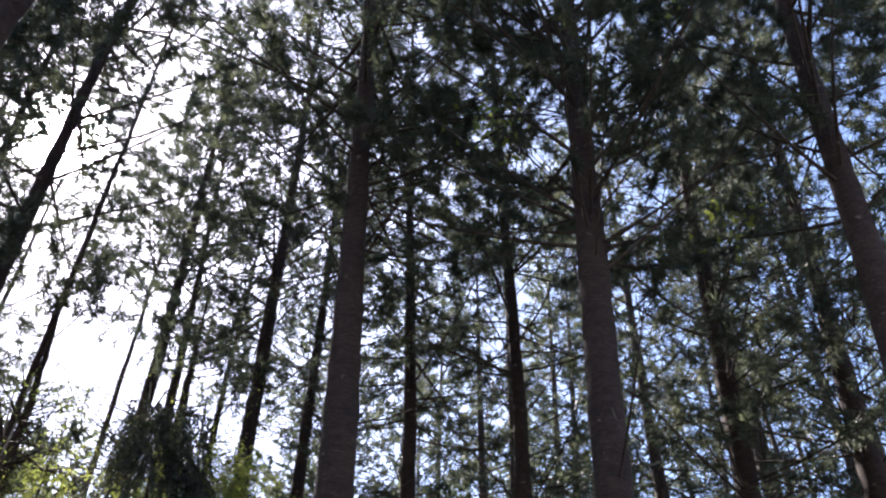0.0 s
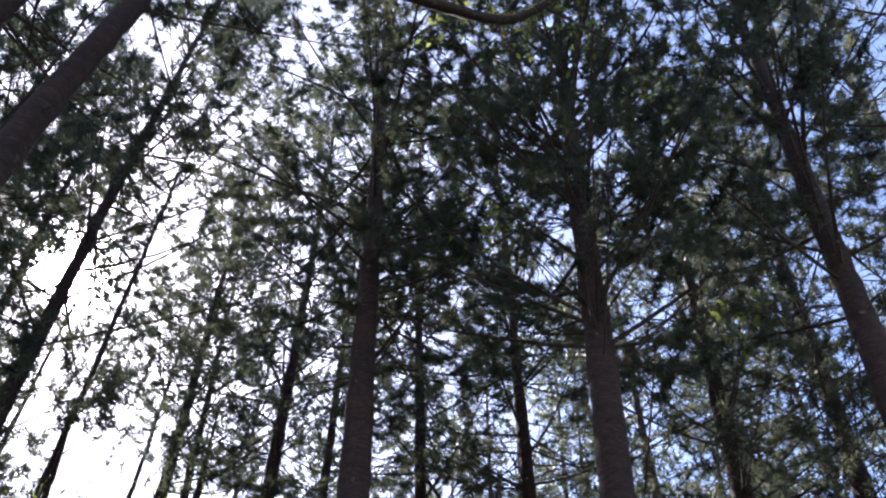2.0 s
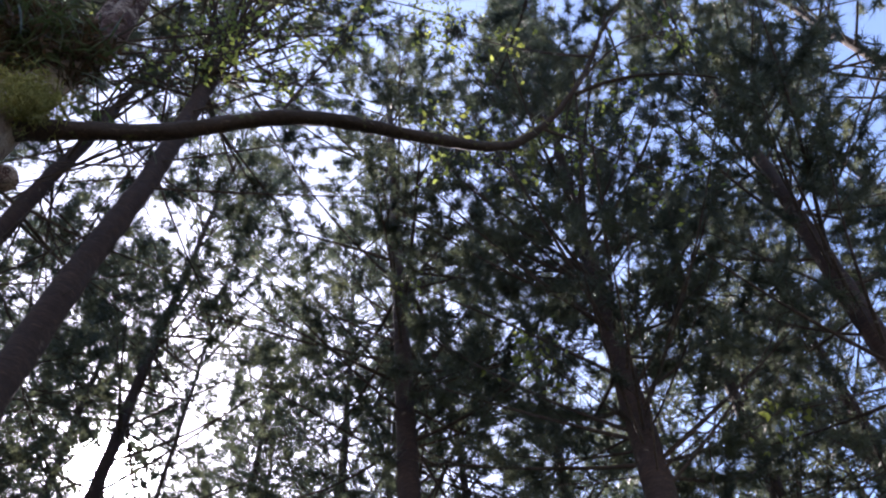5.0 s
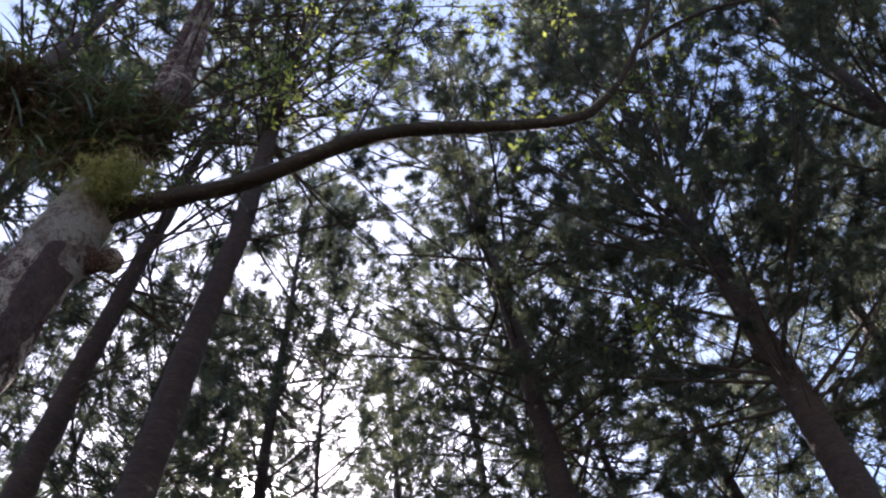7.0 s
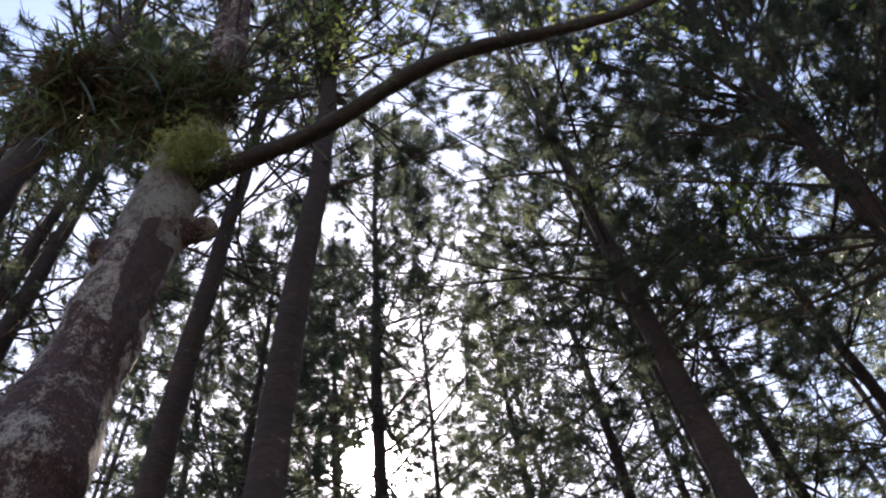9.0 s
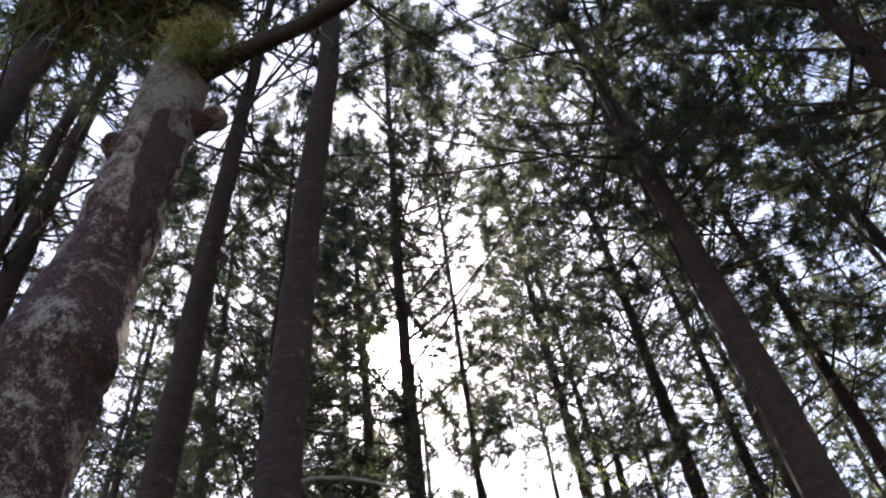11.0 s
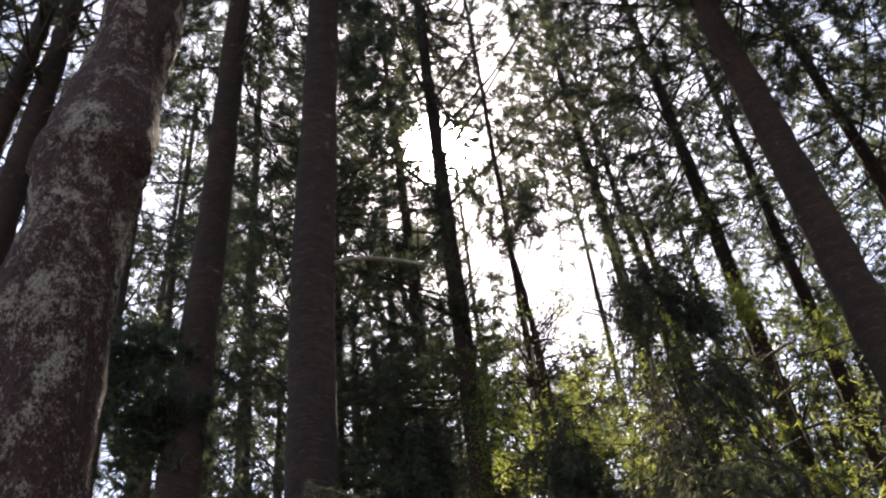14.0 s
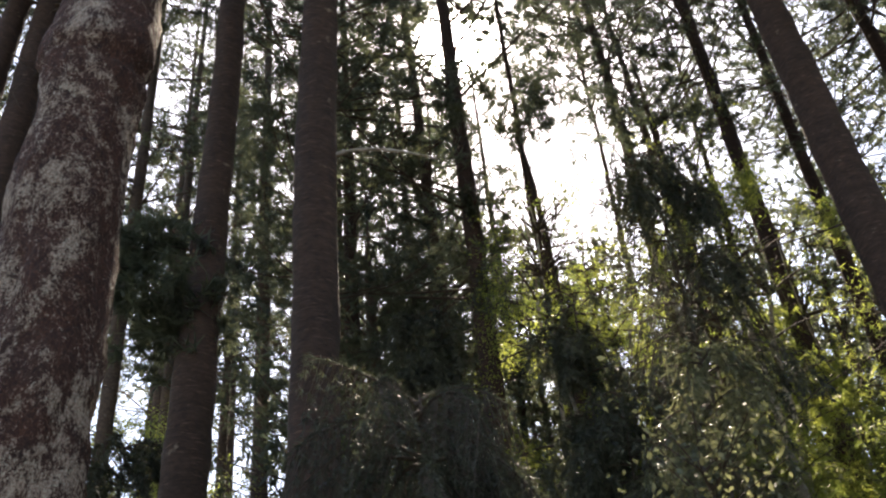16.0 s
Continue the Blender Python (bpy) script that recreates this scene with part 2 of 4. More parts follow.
def tube(b, points, radii, sides=6, rng=None, rough=0.0, cap=True):
    """A tapered tube along points; rough shifts its skin unevenly."""
    p = np.asarray(points, float)
    r = np.asarray(radii, float)
    t = unit(np.gradient(p, axis=0))
    ref = np.array([0.0, 0.0, 1.0]) if abs(t[0][2]) < 0.8 else np.array([1.0, 0.0, 0.0])
    u = unit(np.cross(t, ref))
    w = np.cross(t, u)
    a = np.linspace(0, 2 * np.pi, sides, endpoint=False)
    rr = np.repeat(r[:, None], sides, 1)
    if rng is not None and rough:
        rr = rr * (1 + rng.normal(0, rough, rr.shape))
    v = p[:, None] + rr[..., None] * (np.cos(a)[None, :, None] * u[:, None] + np.sin(a)[None, :, None] * w[:, None])
    n = len(p)
    i, j = np.meshgrid(np.arange(n - 1), np.arange(sides), indexing="ij")
    k = (j + 1) % sides
    b.add(v, np.stack([i * sides + j, i * sides + k, (i + 1) * sides + k, (i + 1) * sides + j], -1).reshape(-1, 4))
    if cap and sides > 3:
        b.add(np.concatenate([v[-1], p[-1:] + t[-1] * r[-1] * 0.5]), [[q, (q + 1) % sides, sides] for q in range(sides)])


def bezier(a, b, c, n):
    t = np.linspace(0, 1, n)[:, None]
    return (1 - t) ** 2 * np.asarray(a) + 2 * t * (1 - t) * np.asarray(b) + t * t * np.asarray(c)


def sticks(b, starts, ends, r0, r1):
    """Many thin three-sided twigs at once."""
    s, e = np.asarray(starts, float), np.asarray(ends, float)
    t = unit(e - s)
    ref = np.where(np.abs(t[:, 2:3]) < 0.9, [[0.0, 0.0, 1.0]], [[1.0, 0.0, 0.0]])
    u = unit(np.cross(t, ref))
    w = np.cross(t, u)
    a = np.array([0, 2.094, 4.189])
    ring = np.cos(a)[None, :, None] * u[:, None] + np.sin(a)[None, :, None] * w[:, None]
    v = np.concatenate([s[:, None] + r0 * ring, e[:, None] + r1 * ring], 1)
    f = np.array([[0, 1, 4, 3], [1, 2, 5, 4], [2, 0, 3, 5]])
    b.add(v, (np.arange(len(s))[:, None, None] * 6 + f).reshape(-1, 4))


def tufts(b, rng, at, axis, size, blades, width, spread=0.9, droop=0.0):
    """Needle tufts: blades that fan out from each point round its axis."""
    at, axis = np.asarray(at, float), unit(axis)
    n = len(at)
    if not n:
        return
    size = np.broadcast_to(np.asarray(size, float), (n,))
    d = unit(axis[:, None] * 0.55 + spread * unit(rng.normal(size=(n, blades, 3))) + np.array([0, 0, -droop]))
    root = at[:, None] + axis[:, None] * (rng.uniform(-0.5, 0.3, (n, blades, 1)) * size[:, None, None])
    tip = root + d * (size[:, None] * rng.uniform(0.55, 1.15, (n, blades)))[..., None]
    side = unit(np.cross(d, rng.normal(size=(n, blades, 3)))) * (width * rng.uniform(0.6, 1.3, (n, blades)))[..., None]
    v = np.stack([root + side, tip, root - side], 2).reshape(-1, 3)
    b.add(v, np.arange(len(v)).reshape(-1, 3))


def clumps(b, rng, at, axis, size, blades, width):
    """Brushes of long needles: they fan forward and out from a short shoot, close at the heart and thin at the rim."""
    at, axis = np.asarray(at, float), unit(axis)
    n = len(at)
    axis = unit(axis + np.array([0, 0, 0.35]))
    size = np.broadcast_to(np.asarray(size, float), (n,))[:, None, None]
    heart = blades * 2 // 5
    for count, spread, back, long, wide in ((heart, 1.3, 0.45, (0.2, 0.48), size * 0.034), (blades - heart, 1.1, 0.55, (0.3, 0.66), np.maximum(width, size * 0.0142))):
        shoot = rng.uniform(-back, 0.25, (n, count, 1))
        r = at[:, None] + axis[:, None] * size * shoot + rng.normal(0, 0.05, (n, count, 3)) * size
        d = unit(axis[:, None] * (0.35 + 0.5 * shoot) + spread * unit(rng.normal(size=(n, count, 3))) + np.array([0, 0, -0.12]))
        tip = r + d * size * rng.uniform(*long, (n, count, 1))
        side = unit(np.cross(d, rng.normal(size=(n, count, 3)))) * wide * rng.uniform(0.6, 1.3, (n, count, 1))
        v = np.stack([r + side, tip, r - side], 2).reshape(-1, 3)
        b.add(v, np.arange(len(v)).reshape(-1, 3))


def leaves(b, rng, at, size, hang=0.3):
    """Broad leaves: each a folded blade of two faces."""
    at = np.asarray(at, float)
    n = len(at)
    d = unit(rng.normal(size=(n, 3)) * (1, 1, 0.55) + np.array([0, 0, -hang]))
    side = unit(np.cross(d, rng.normal(size=(n, 3)) * 0.5 + np.array([0, 0, 1.0])))
    up = np.cross(side, d)
    s = (size * rng.uniform(0.6, 1.25, n))[:, None]
    m = at + d * s * 0.5
    tip = at + d * s - up * s * 0.1
    v = np.stack([at, m + side * s * 0.27 + up * s * 0.08, tip, m - side * s * 0.27 + up * s * 0.08], 1)
    f = np.array([[0, 1, 2], [0, 2, 3]])
    b.add(v.reshape(-1, 3), (np.arange(n)[:, None, None] * 4 + f).reshape(-1, 3))


def crown(rng, z0, height, reach, step=0.8, per=5, blades=104, tuft=0.46, width=0.0055, gap=0.8, bare=0.3, steep=0, dead=10, dead_len=1.0, dead_from=None, lift=1.0, clear=None, twigs=True):
    """Branches, twigs and needle pompons of one conifer from z0 up to its tip."""
    wood, green = Build(), Build()
    branches = []
    at, ax = [], []
    s0, s1 = [], []
    z = z0
    while z < height - 0.4:
        q = (z - z0) / (height - z0)
        for k in range(per + rng.integers(-1, 2)):
            a = rng.uniform(0, 2 * np.pi)
            length = reach * (1 - q) ** 0.6 * rng.uniform(0.55, 1.2) * (0.75 + 0.25 * min(1, q * 6)) + 0.35
            rise = np.radians(rng.uniform(-8, 18) + steep + 34 * q * lift)
            out = np.array([np.cos(a), np.sin(a), 0])
            start = np.array([0, 0, z + rng.uniform(-0.35, 0.35)])
            mid = start + out * length * 0.55 * np.cos(rise) + np.array([0, 0, length * (0.55 * np.sin(rise) - 0.08)])
            end = start + out * length * np.cos(rise) + np.array([0, 0, length * np.sin(rise) + length * rng.uniform(0.0, 0.22)])
            mid = mid + rng.normal(0, 0.05, 3) * length
            p = bezier(start, mid, end, 7)
            branches.append((p, np.linspace(0.011 + 0.0065 * length, 0.005, 7)))
            n = max(2, int(length * (1 - bare) / gap))
            for i in range(n):
                f = bare + (1 - bare) * (i + 0.2 + rng.random() * 0.7) / n
                j = min(5, int(f * 6))
                c = p[j] + (p[j + 1] - p[j]) * (f * 6 - j)
                t = unit(p[j + 1] - p[j])
                for sign in (1, -1):
                    if rng.random() < 0.12:
                        continue
                    side = unit(np.cross(t, [0, 0, 1])) * sign
                    tl = (0.22 + 0.3 * length * (1.1 - f)) * rng.uniform(0.5, 1.2)
                    d = unit(t * 0.8 + side * 0.75 + np.array([0, 0, rng.uniform(-0.3, 0.5)]))
                    e = c + d * tl
                    s0.append(c)
                    s1.append(e)
                    at.append(e + rng.normal(0, 0.03, 3))
                    ax.append(d)
                    if tl > 0.55:
                        at.append(c + (e - c) * 0.55 + rng.normal(0, 0.04, 3))
                        ax.append(d)
            at.append(end)
            ax.append(unit(end - mid))
        z += step * rng.uniform(0.7, 1.35)
    at.append(np.array([0, 0, height]))
    ax.append(np.array([0, 0, 1.0]))
    low = dead_from if dead_from is not None else z0 * 0.45
    for k in range(dead):
        a, zz = rng.uniform(0, 2 * np.pi), rng.uniform(low, z0 + 1.5)
        length = rng.uniform(0.5, 2.3) * dead_len
        out = np.array([np.cos(a), np.sin(a), 0])
        s = np.array([0, 0, zz])
        end = s + out * length + np.array([0, 0, length * rng.uniform(-0.1, 0.45)])
        p = bezier(s, s + out * length * 0.5 + np.array([0, 0, length * rng.uniform(-0.1, 0.1)]), end, 5)
        branches.append((p, np.linspace(0.006 + 0.0045 * length, 0.004, 5)))
        for g in range(rng.integers(1, 4)):
            c = p[rng.integers(1, 4)]
            s0.append(c)
            s1.append(c + unit(out + rng.normal(0, 0.6, 3)) * rng.uniform(0.2, 0.6))
    if twigs:
        sticks(wood, s0, s1, 0.0075, 0.0035)
    if clear:
        kept = [i for i, p in enumerate(at) if not clear(p)]
        at, ax = [at[i] for i in kept], [ax[i] for i in kept]
    clumps(green, rng, at, np.array(ax), rng.uniform(0.55, 1.3, (len(at),)) * tuft, blades, width)
    return branches, wood, green


def stuff(ob):
    return tagged(ob, kind="stuff")


def trunk_build(rng, d, height, sides=14, rings=40, z_ref=10.0, bumps=0.015, girth=None, bend=None):
    """A tapering, slightly wavering conifer stem with a flared foot; girth gives (height, thickness) pairs, bend (height, x, y)."""
    z = np.linspace(-0.4, height, rings)
    r = np.where(z > z_ref, d / 2 * (1 - 0.92 * (z - z_ref) / (height - z_ref)), d / 2 * (1 + 0.012 * (z_ref - z)))
    if girth:
        hs, ds = zip(*girth, (height, 0.03))
        r = np.interp(z, hs, ds) / 2
    r = r * (1 + 0.5 * np.exp(-np.maximum(z, 0) / 0.35))
    wob = np.cumsum(rng.normal(0, 0.006, (rings, 2)), 0) * (0.5 + z[:, None] / height)
    wob -= wob[np.argmin(abs(z - z_ref))]
    if bend:
        hs, bx, by = zip(*bend)
        wob = wob + np.c_[np.interp(z, hs, bx), np.interp(z, hs, by)]
    # the faint swellings where whorls of limbs once grew
    r = r * (1 + 0.03 * np.sin(z * 9.0 + 1.5 * np.sin(z * 1.7)))
    b = Build()
    tube(b, np.c_[wob, z], r, sides, rng, bumps)
    return b


def root(name, x, y, lean, label, category, group="", turn=0.0, sink=0.0):
    """An empty at the foot of a plant, leaning as the plant leans."""
    ob = new(name)
    up = Vector((lean[0], lean[1], 1)).normalized()
    g = ground_at(x, y)
    q = Vector((0, 0, 1)).rotation_difference(up)
    ob.matrix_world = Matrix.Translation((x + lean[0] * g, y + lean[1] * g, g - sink)) @ q.to_matrix().to_4x4() @ pose(0, 0, 0, 0, 0, turn)
    return tagged(ob, label, category, group)


# ---- the ground ----
def ground():
    b = Build()
    xs = np.concatenate([np.linspace(-900, -70, 9), np.linspace(-60, 60, 81), np.linspace(70, 900, 9)])
    n = len(xs)
    v = [(x, y, ground_at(x, y) if abs(x) < 65 and abs(y) < 65 else 0.15 * max(0.0, min(y, 60) - 4)) for y in xs for x in xs]
    f = [(j * n + i, j * n + i + 1, (j + 1) * n + i + 1, (j + 1) * n + i) for j in range(n - 1) for i in range(n - 1)]
    b.add(v, f)
    tagged(new("ground", b.mesh("ground", LITTER, True)), "sloping forest floor covered in brown leaf litter", "ground", kind="structure")


ground()

# ---- conifers that stand near ----
NEAR = "plantation conifers"


# openings that let the sun down on the undergrowth
SUNBEAMS = (((-0.72, 4.25, 3.8), 0.4), ((0.3, 4.47, 3.4), 0.6), ((1.02, 5.4, 3.1), 0.6), ((1.75, 7.1, 4.5), 0.9), ((2.2, 9.2, 8.2), 0.8), ((4.2, 8.0, 4.3), 1.1),
            ((3.9, 9.6, 5.6), 1.1), ((2.6, 11.4, 7.5), 1.2), ((6.4, 12.0, 7.0), 1.4), ((5.6, 9.6, 5.2), 1.2), ((0.6, 11.6, 8.2), 0.8), ((3.0, 8.3, 4.6), 1.0),
            ((4.2, 14.9, 9.0), 1.3), ((8.2, 10.6, 6.5), 1.2), ((-5.0, 12.5, 6.3), 1.2), ((-3.5, 13.4, 6.6), 0.9))


def in_beam(points, rng):
    """Which points lie in a sunbeam, above the place that it falls on."""
    points = np.asarray(points, float)
    out = np.zeros(len(points), bool)
    for spot, wide in SUNBEAMS:
        u = points - np.array(spot)
        along = u @ np.array(SUN)
        across = np.linalg.norm(u - along[:, None] * np.array(SUN), axis=1)
        out |= (along > 1.3) & (across < wide * rng.uniform(0.6, 1.2, len(points)))
    return out


def near_conifer(seed, x, y, lean, d, height, z0, reach, label, girth=None, bend=None, **more):
    rng = np.random.default_rng(seed)
    ob = root("conifer_tree", x, y, lean, label, "conifer tree", NEAR)
    g = ground_at(x, y)
    part("trunk", trunk_build(rng, d, height - g, 14, 110, 10 - g, 0.02, girth, bend).mesh("trunk", BARK, True), ob)
    foot, gap_rng = np.array(ob.matrix_world.translation), np.random.default_rng(seed + 900)

    def in_gap(p):
        """True where the canopy is open towards the sun."""
        here = Vector(foot + p + np.array([lean[0] * p[2], lean[1] * p[2], 0]))
        if in_beam([here], gap_rng)[0]:
            return True
        v = here - Vector((0.0, 0.2, 1.6))
        off = math.degrees(v.normalized().angle(SUN))
        return off < 1.15 + 1.2 * gap_rng.random() ** 1.5

    ob["seed"] = seed
    branches, twigs, green = crown(rng, z0 - g, height - g, reach, clear=in_gap, **more)
    for p, r in branches:
        if in_beam(foot + p + p[:, 2:] * np.array([lean[0], lean[1], 0]), gap_rng).sum() > 1:
            continue
        b = Build()
        tube(b, p, r, 4, cap=False)
        part("branch", b.mesh("branch", TWIG, True), ob)
    stuff(part("twigwork", twigs.mesh("twigwork", TWIG), ob))
    stuff(part("crown", green.mesh("crown", NEEDLE), ob))
    return ob


STEM = "tall conifer with a bare brown ringed trunk and dark needle tufts"
near_conifer(1, 3.70, 7.25, (-0.021, 0.008), 0.39, 32.0, 12.0, 3.8, STEM, lift=0.8, per=5, bare=0.2, gap=0.9, girth=((0, 0.46), (5, 0.41), (7.2, 0.39), (8.8, 0.345), (10.8, 0.3), (14.2, 0.24), (18, 0.2)))
near_conifer(2, 5.14, 5.37, (0.018, -0.030), 0.42, 31.0, 9.8, 3.9, "dense dark conifer with steep ascending limbs from low down", lift=1.3, per=6, step=0.72, bare=0.08, steep=28, girth=((0, 0.42), (6.3, 0.345), (9.6, 0.33), (11, 0.3), (12.7, 0.25), (18, 0.16)))
near_conifer(3, -1.19, 5.40, (0.023, -0.018), 0.305, 32.0, 16.0, 3.3, "tall conifer, bare ringed trunk with dead twigs", dead=40, dead_from=11.5, dead_len=1.5, girth=((0, 0.36), (4, 0.32), (6.3, 0.315), (8, 0.29), (11.5, 0.255), (14, 0.24), (18, 0.19)), bend=((0, 0.06, 0), (6, 0.02, 0), (8, 0.03, 0), (12, 0.13, 0), (17, 0.08, 0)))
near_conifer(4, -2.64, 7.07, (0.022, -0.001), 0.31, 28.0, 14.0, 3.0, "tall slim conifer with a bare trunk and dead twigs", dead=30, dead_from=10.5, dead_len=1.3, per=4, girth=((0, 0.45), (4.5, 0.385), (6, 0.35), (8, 0.315), (10, 0.3), (13, 0.255), (17, 0.19)))
near_conifer(5, 7.12, 3.84, (0.026, -0.067), 0.40, 26.0, 9.8, 3.3, "leaning conifer with a dense dark crown", per=5, step=0.8, bare=0.1, steep=16, girth=((0, 0.4), (8, 0.335), (11, 0.285), (13, 0.25), (18, 0.14)))
near_conifer(6, -0.18, 13.14, (0.004, -0.001), 0.34, 36.0, 9.5, 3.7, STEM, blades=62, width=0.01, tuft=0.45, gap=0.82, per=6)
near_conifer(7, 10.13, 8.22, (0.030, -0.039), 0.38, 27.0, 10.0, 3.0, "dense dark conifer with low limbs", per=6, blades=62, width=0.01, tuft=0.45, gap=0.8)
near_conifer(8, 11.51, 7.20, (0.030, -0.052), 0.38, 26.0, 9.5, 3.0, "leaning dark conifer with low limbs", per=6, blades=62, width=0.01, tuft=0.45, gap=0.8)
near_conifer(9, -5.37, 7.87, (0.002, 0.002), 0.38, 27.0, 12.0, 2.7, STEM, blades=62, width=0.01, tuft=0.45, gap=0.8)
near_conifer(10, -6.08, 7.58, (0.029, 0.021), 0.34, 27.0, 12.5, 2.7, STEM, blades=62, width=0.01, tuft=0.45, gap=0.8)
near_conifer(11, 5.36, 15.21, (-0.012, -0.007), 0.36, 34.0, 16.0, 3.6, "tall conifer with a leafy knot halfway up its trunk", blades=62, width=0.01, tuft=0.45, gap=0.8, per=6)
near_conifer(12, 5.26, 10.30, (-0.030, 0.011), 0.30, 29.0, 14.0, 3.4, "slim conifer with a high crown", blades=62, width=0.01, tuft=0.45, gap=0.9, per=5)
near_conifer(14, -0.72, 16.46, (-0.028, -0.002), 0.34, 31.0, 10.0, 3.4, STEM, blades=62, width=0.01, tuft=0.45, gap=0.82, per=6)
near_conifer(15, -2.79, 16.37, (-0.008, -0.002), 0.34, 30.0, 11.0, 3.0, STEM, blades=62, width=0.01, tuft=0.45, gap=0.82, per=5)
near_conifer(18, 1.40, 13.45, (-0.03, 0.0), 0.24, 14.5, 9.0, 1.2, "slim reddish young conifer with a thin top", blades=62, width=0.01, tuft=0.36, gap=0.9, per=3, girth=((0, 0.38), (4, 0.32), (7, 0.24), (9, 0.16), (11, 0.1)))
near_conifer(19, -2.1, 20.5, (0.0, 0.0), 0.30, 30.0, 12.0, 2.7, STEM, blades=36, width=0.015, tuft=0.4, gap=0.62, per=5)
near_conifer(20, -0.3, 20.0, (0.0, 0.0), 0.30, 31.0, 14.5, 3.2, STEM, blades=36, width=0.015, tuft=0.4, gap=0.62, per=6)
near_conifer(21, 0.2, 24.5, (0.0, 0.0), 0.30, 31.0, 12.5, 2.7, STEM, blades=36, width=0.015, tuft=0.4, gap=0.62, per=5)
near_conifer(22, 3.2, 12.6, (0.0, 0.01), 0.24, 14.5, 10.0, 1.1, "short slim conifer with a thin top", blades=62, width=0.01, tuft=0.36, gap=0.9, per=3)
near_conifer(23, 7.99, 9.86, (-0.008, 0.006), 0.26, 29.0, 12.5, 2.8, STEM, blades=62, width=0.01, tuft=0.45, gap=0.8, per=5)
near_conifer(24, 7.06, 11.70, (-0.013, 0.007), 0.26, 29.0, 12.5, 2.8, STEM, blades=62, width=0.01, tuft=0.45, gap=0.8, per=5)
near_conifer(32, 1.6, -0.9, (0.0, 0.0), 0.38, 25.0, 12.0, 4.7, "dense dark conifer with long overhanging limbs", per=5, step=1.0, bare=0.25)
near_conifer(33, 3.5, 21.0, (0.0, 0.0), 0.2, 30.0, 18.5, 3.2, "tall slim conifer with a high thin crown", blades=36, width=0.015, tuft=0.44, gap=0.7, per=5)
near_conifer(34, 0.95, 13.6, (0.0, 0.0), 0.13, 34.0, 21.5, 3.4, "tall slim conifer with a high thin crown", blades=40, width=0.014, tuft=0.44, gap=0.7, per=5)
near_conifer(26, -3.97, 4.64, (0.0, 0.0), 0.40, 27.0, 14.5, 2.8, "tall conifer with ferns high on its trunk")
near_conifer(31, 9.3, 0.8, (0.0, 0.0), 0.34, 26.0, 11.0, 3.3, "dense dark conifer with overhanging limbs")
near_conifer(16, 4.4, -1.7, (0.0, 0.0), 0.4, 27.0, 12.0, 3.4, "dense dark conifer with overhanging limbs")
near_conifer(17, -2.6, 12.2, (0.0, 0.0), 0.24, 26.0, 10.0, 2.5, "slim conifer behind the bare trunks", blades=62, width=0.01, tuft=0.45, gap=0.8)
near_conifer(27, 7.09, 16.80, (0.0, -0.002), 0.34, 30.5, 14.5, 3.2, "tall slim conifer with a high thin crown", blades=30, width=0.016, tuft=0.4, gap=0.62, per=6)
near_conifer(28, 3.63, 17.36, (-0.008, -0.008), 0.35, 31.5, 15.0, 3.3, "tall slim conifer with a high thin crown", blades=30, width=0.016, tuft=0.4, gap=0.62, per=6)
near_conifer(29, 5.22, 19.97, (-0.030, 0.007), 0.36, 31.0, 14.5, 3.3, "tall slim conifer with a high thin crown", blades=30, width=0.016, tuft=0.4, gap=0.62, per=6)
near_conifer(30, 6.22, 22.65, (0.024, -0.007), 0.3, 31.0, 14.0, 3.2, "tall slim conifer with a high thin crown", blades=30, width=0.016, tuft=0.4, gap=0.62, per=6)


def leafy_knot(tree, seed, spots, size=0.2, blades=60, width=0.012):
    """A cluster of sprouting foliage on a trunk, as a part of its tree: (height, side, reach, pompons) each."""
    rng = np.random.default_rng(seed)
    wood, green = Build(), Build()
    at, ax = [], []
    for h, turn, reach, count in spots:
        d = np.array([math.cos(turn), math.sin(turn), 0.15])
        end = np.array([0, 0, h]) + d * reach
        sticks(wood, [np.array([0, 0, h - 0.1])], [end], 0.014, 0.005)
        for k in range(count):
            at.append(np.array([0, 0, h]) + d * reach * rng.uniform(0.25, 1.05) + rng.normal(0, 0.16, 3))
            ax.append(d)
    clumps(green, rng, at, np.array(ax), rng.uniform(0.7, 1.2, len(at)) * size, blades, width)
    stuff(part("sprout_wood", wood.mesh("sprout_wood", TWIG), tree))
    stuff(part("sprout", green.mesh("sprout", NEEDLE), tree, "dark leafy sprout on the trunk"))


by_seed = {}
for ob in bpy.data.objects:
    if "seed" in ob:
        by_seed[ob["seed"]] = ob
leafy_knot(by_seed[4], 501, ((5.5, -2.2, 0.4, 16), (5.6, -0.6, 0.4, 14), (5.4, 2.9, 0.6, 22), (5.8, 3.6, 1.3, 60), (6.4, 3.4, 1.1, 40), (6.1, 3.2, 1.7, 60)), 0.3)
leafy_knot(by_seed[11], 502, ((13.4, -1.5, 0.4, 8), (13.2, 0.4, 0.5, 7)), 0.26)
leafy_knot(by_seed[6], 503, ((10.4, -1.5, 0.6, 14), (9.8, 0.2, 0.9, 16), (9.3, 3.0, 0.7, 12), (8.7, -1.0, 0.6, 12)), 0.28)
leafy_knot(by_seed[3], 504, ((15.3, -1.5, 0.4, 8), (9.0, -0.9, 0.3, 2)), 0.24)
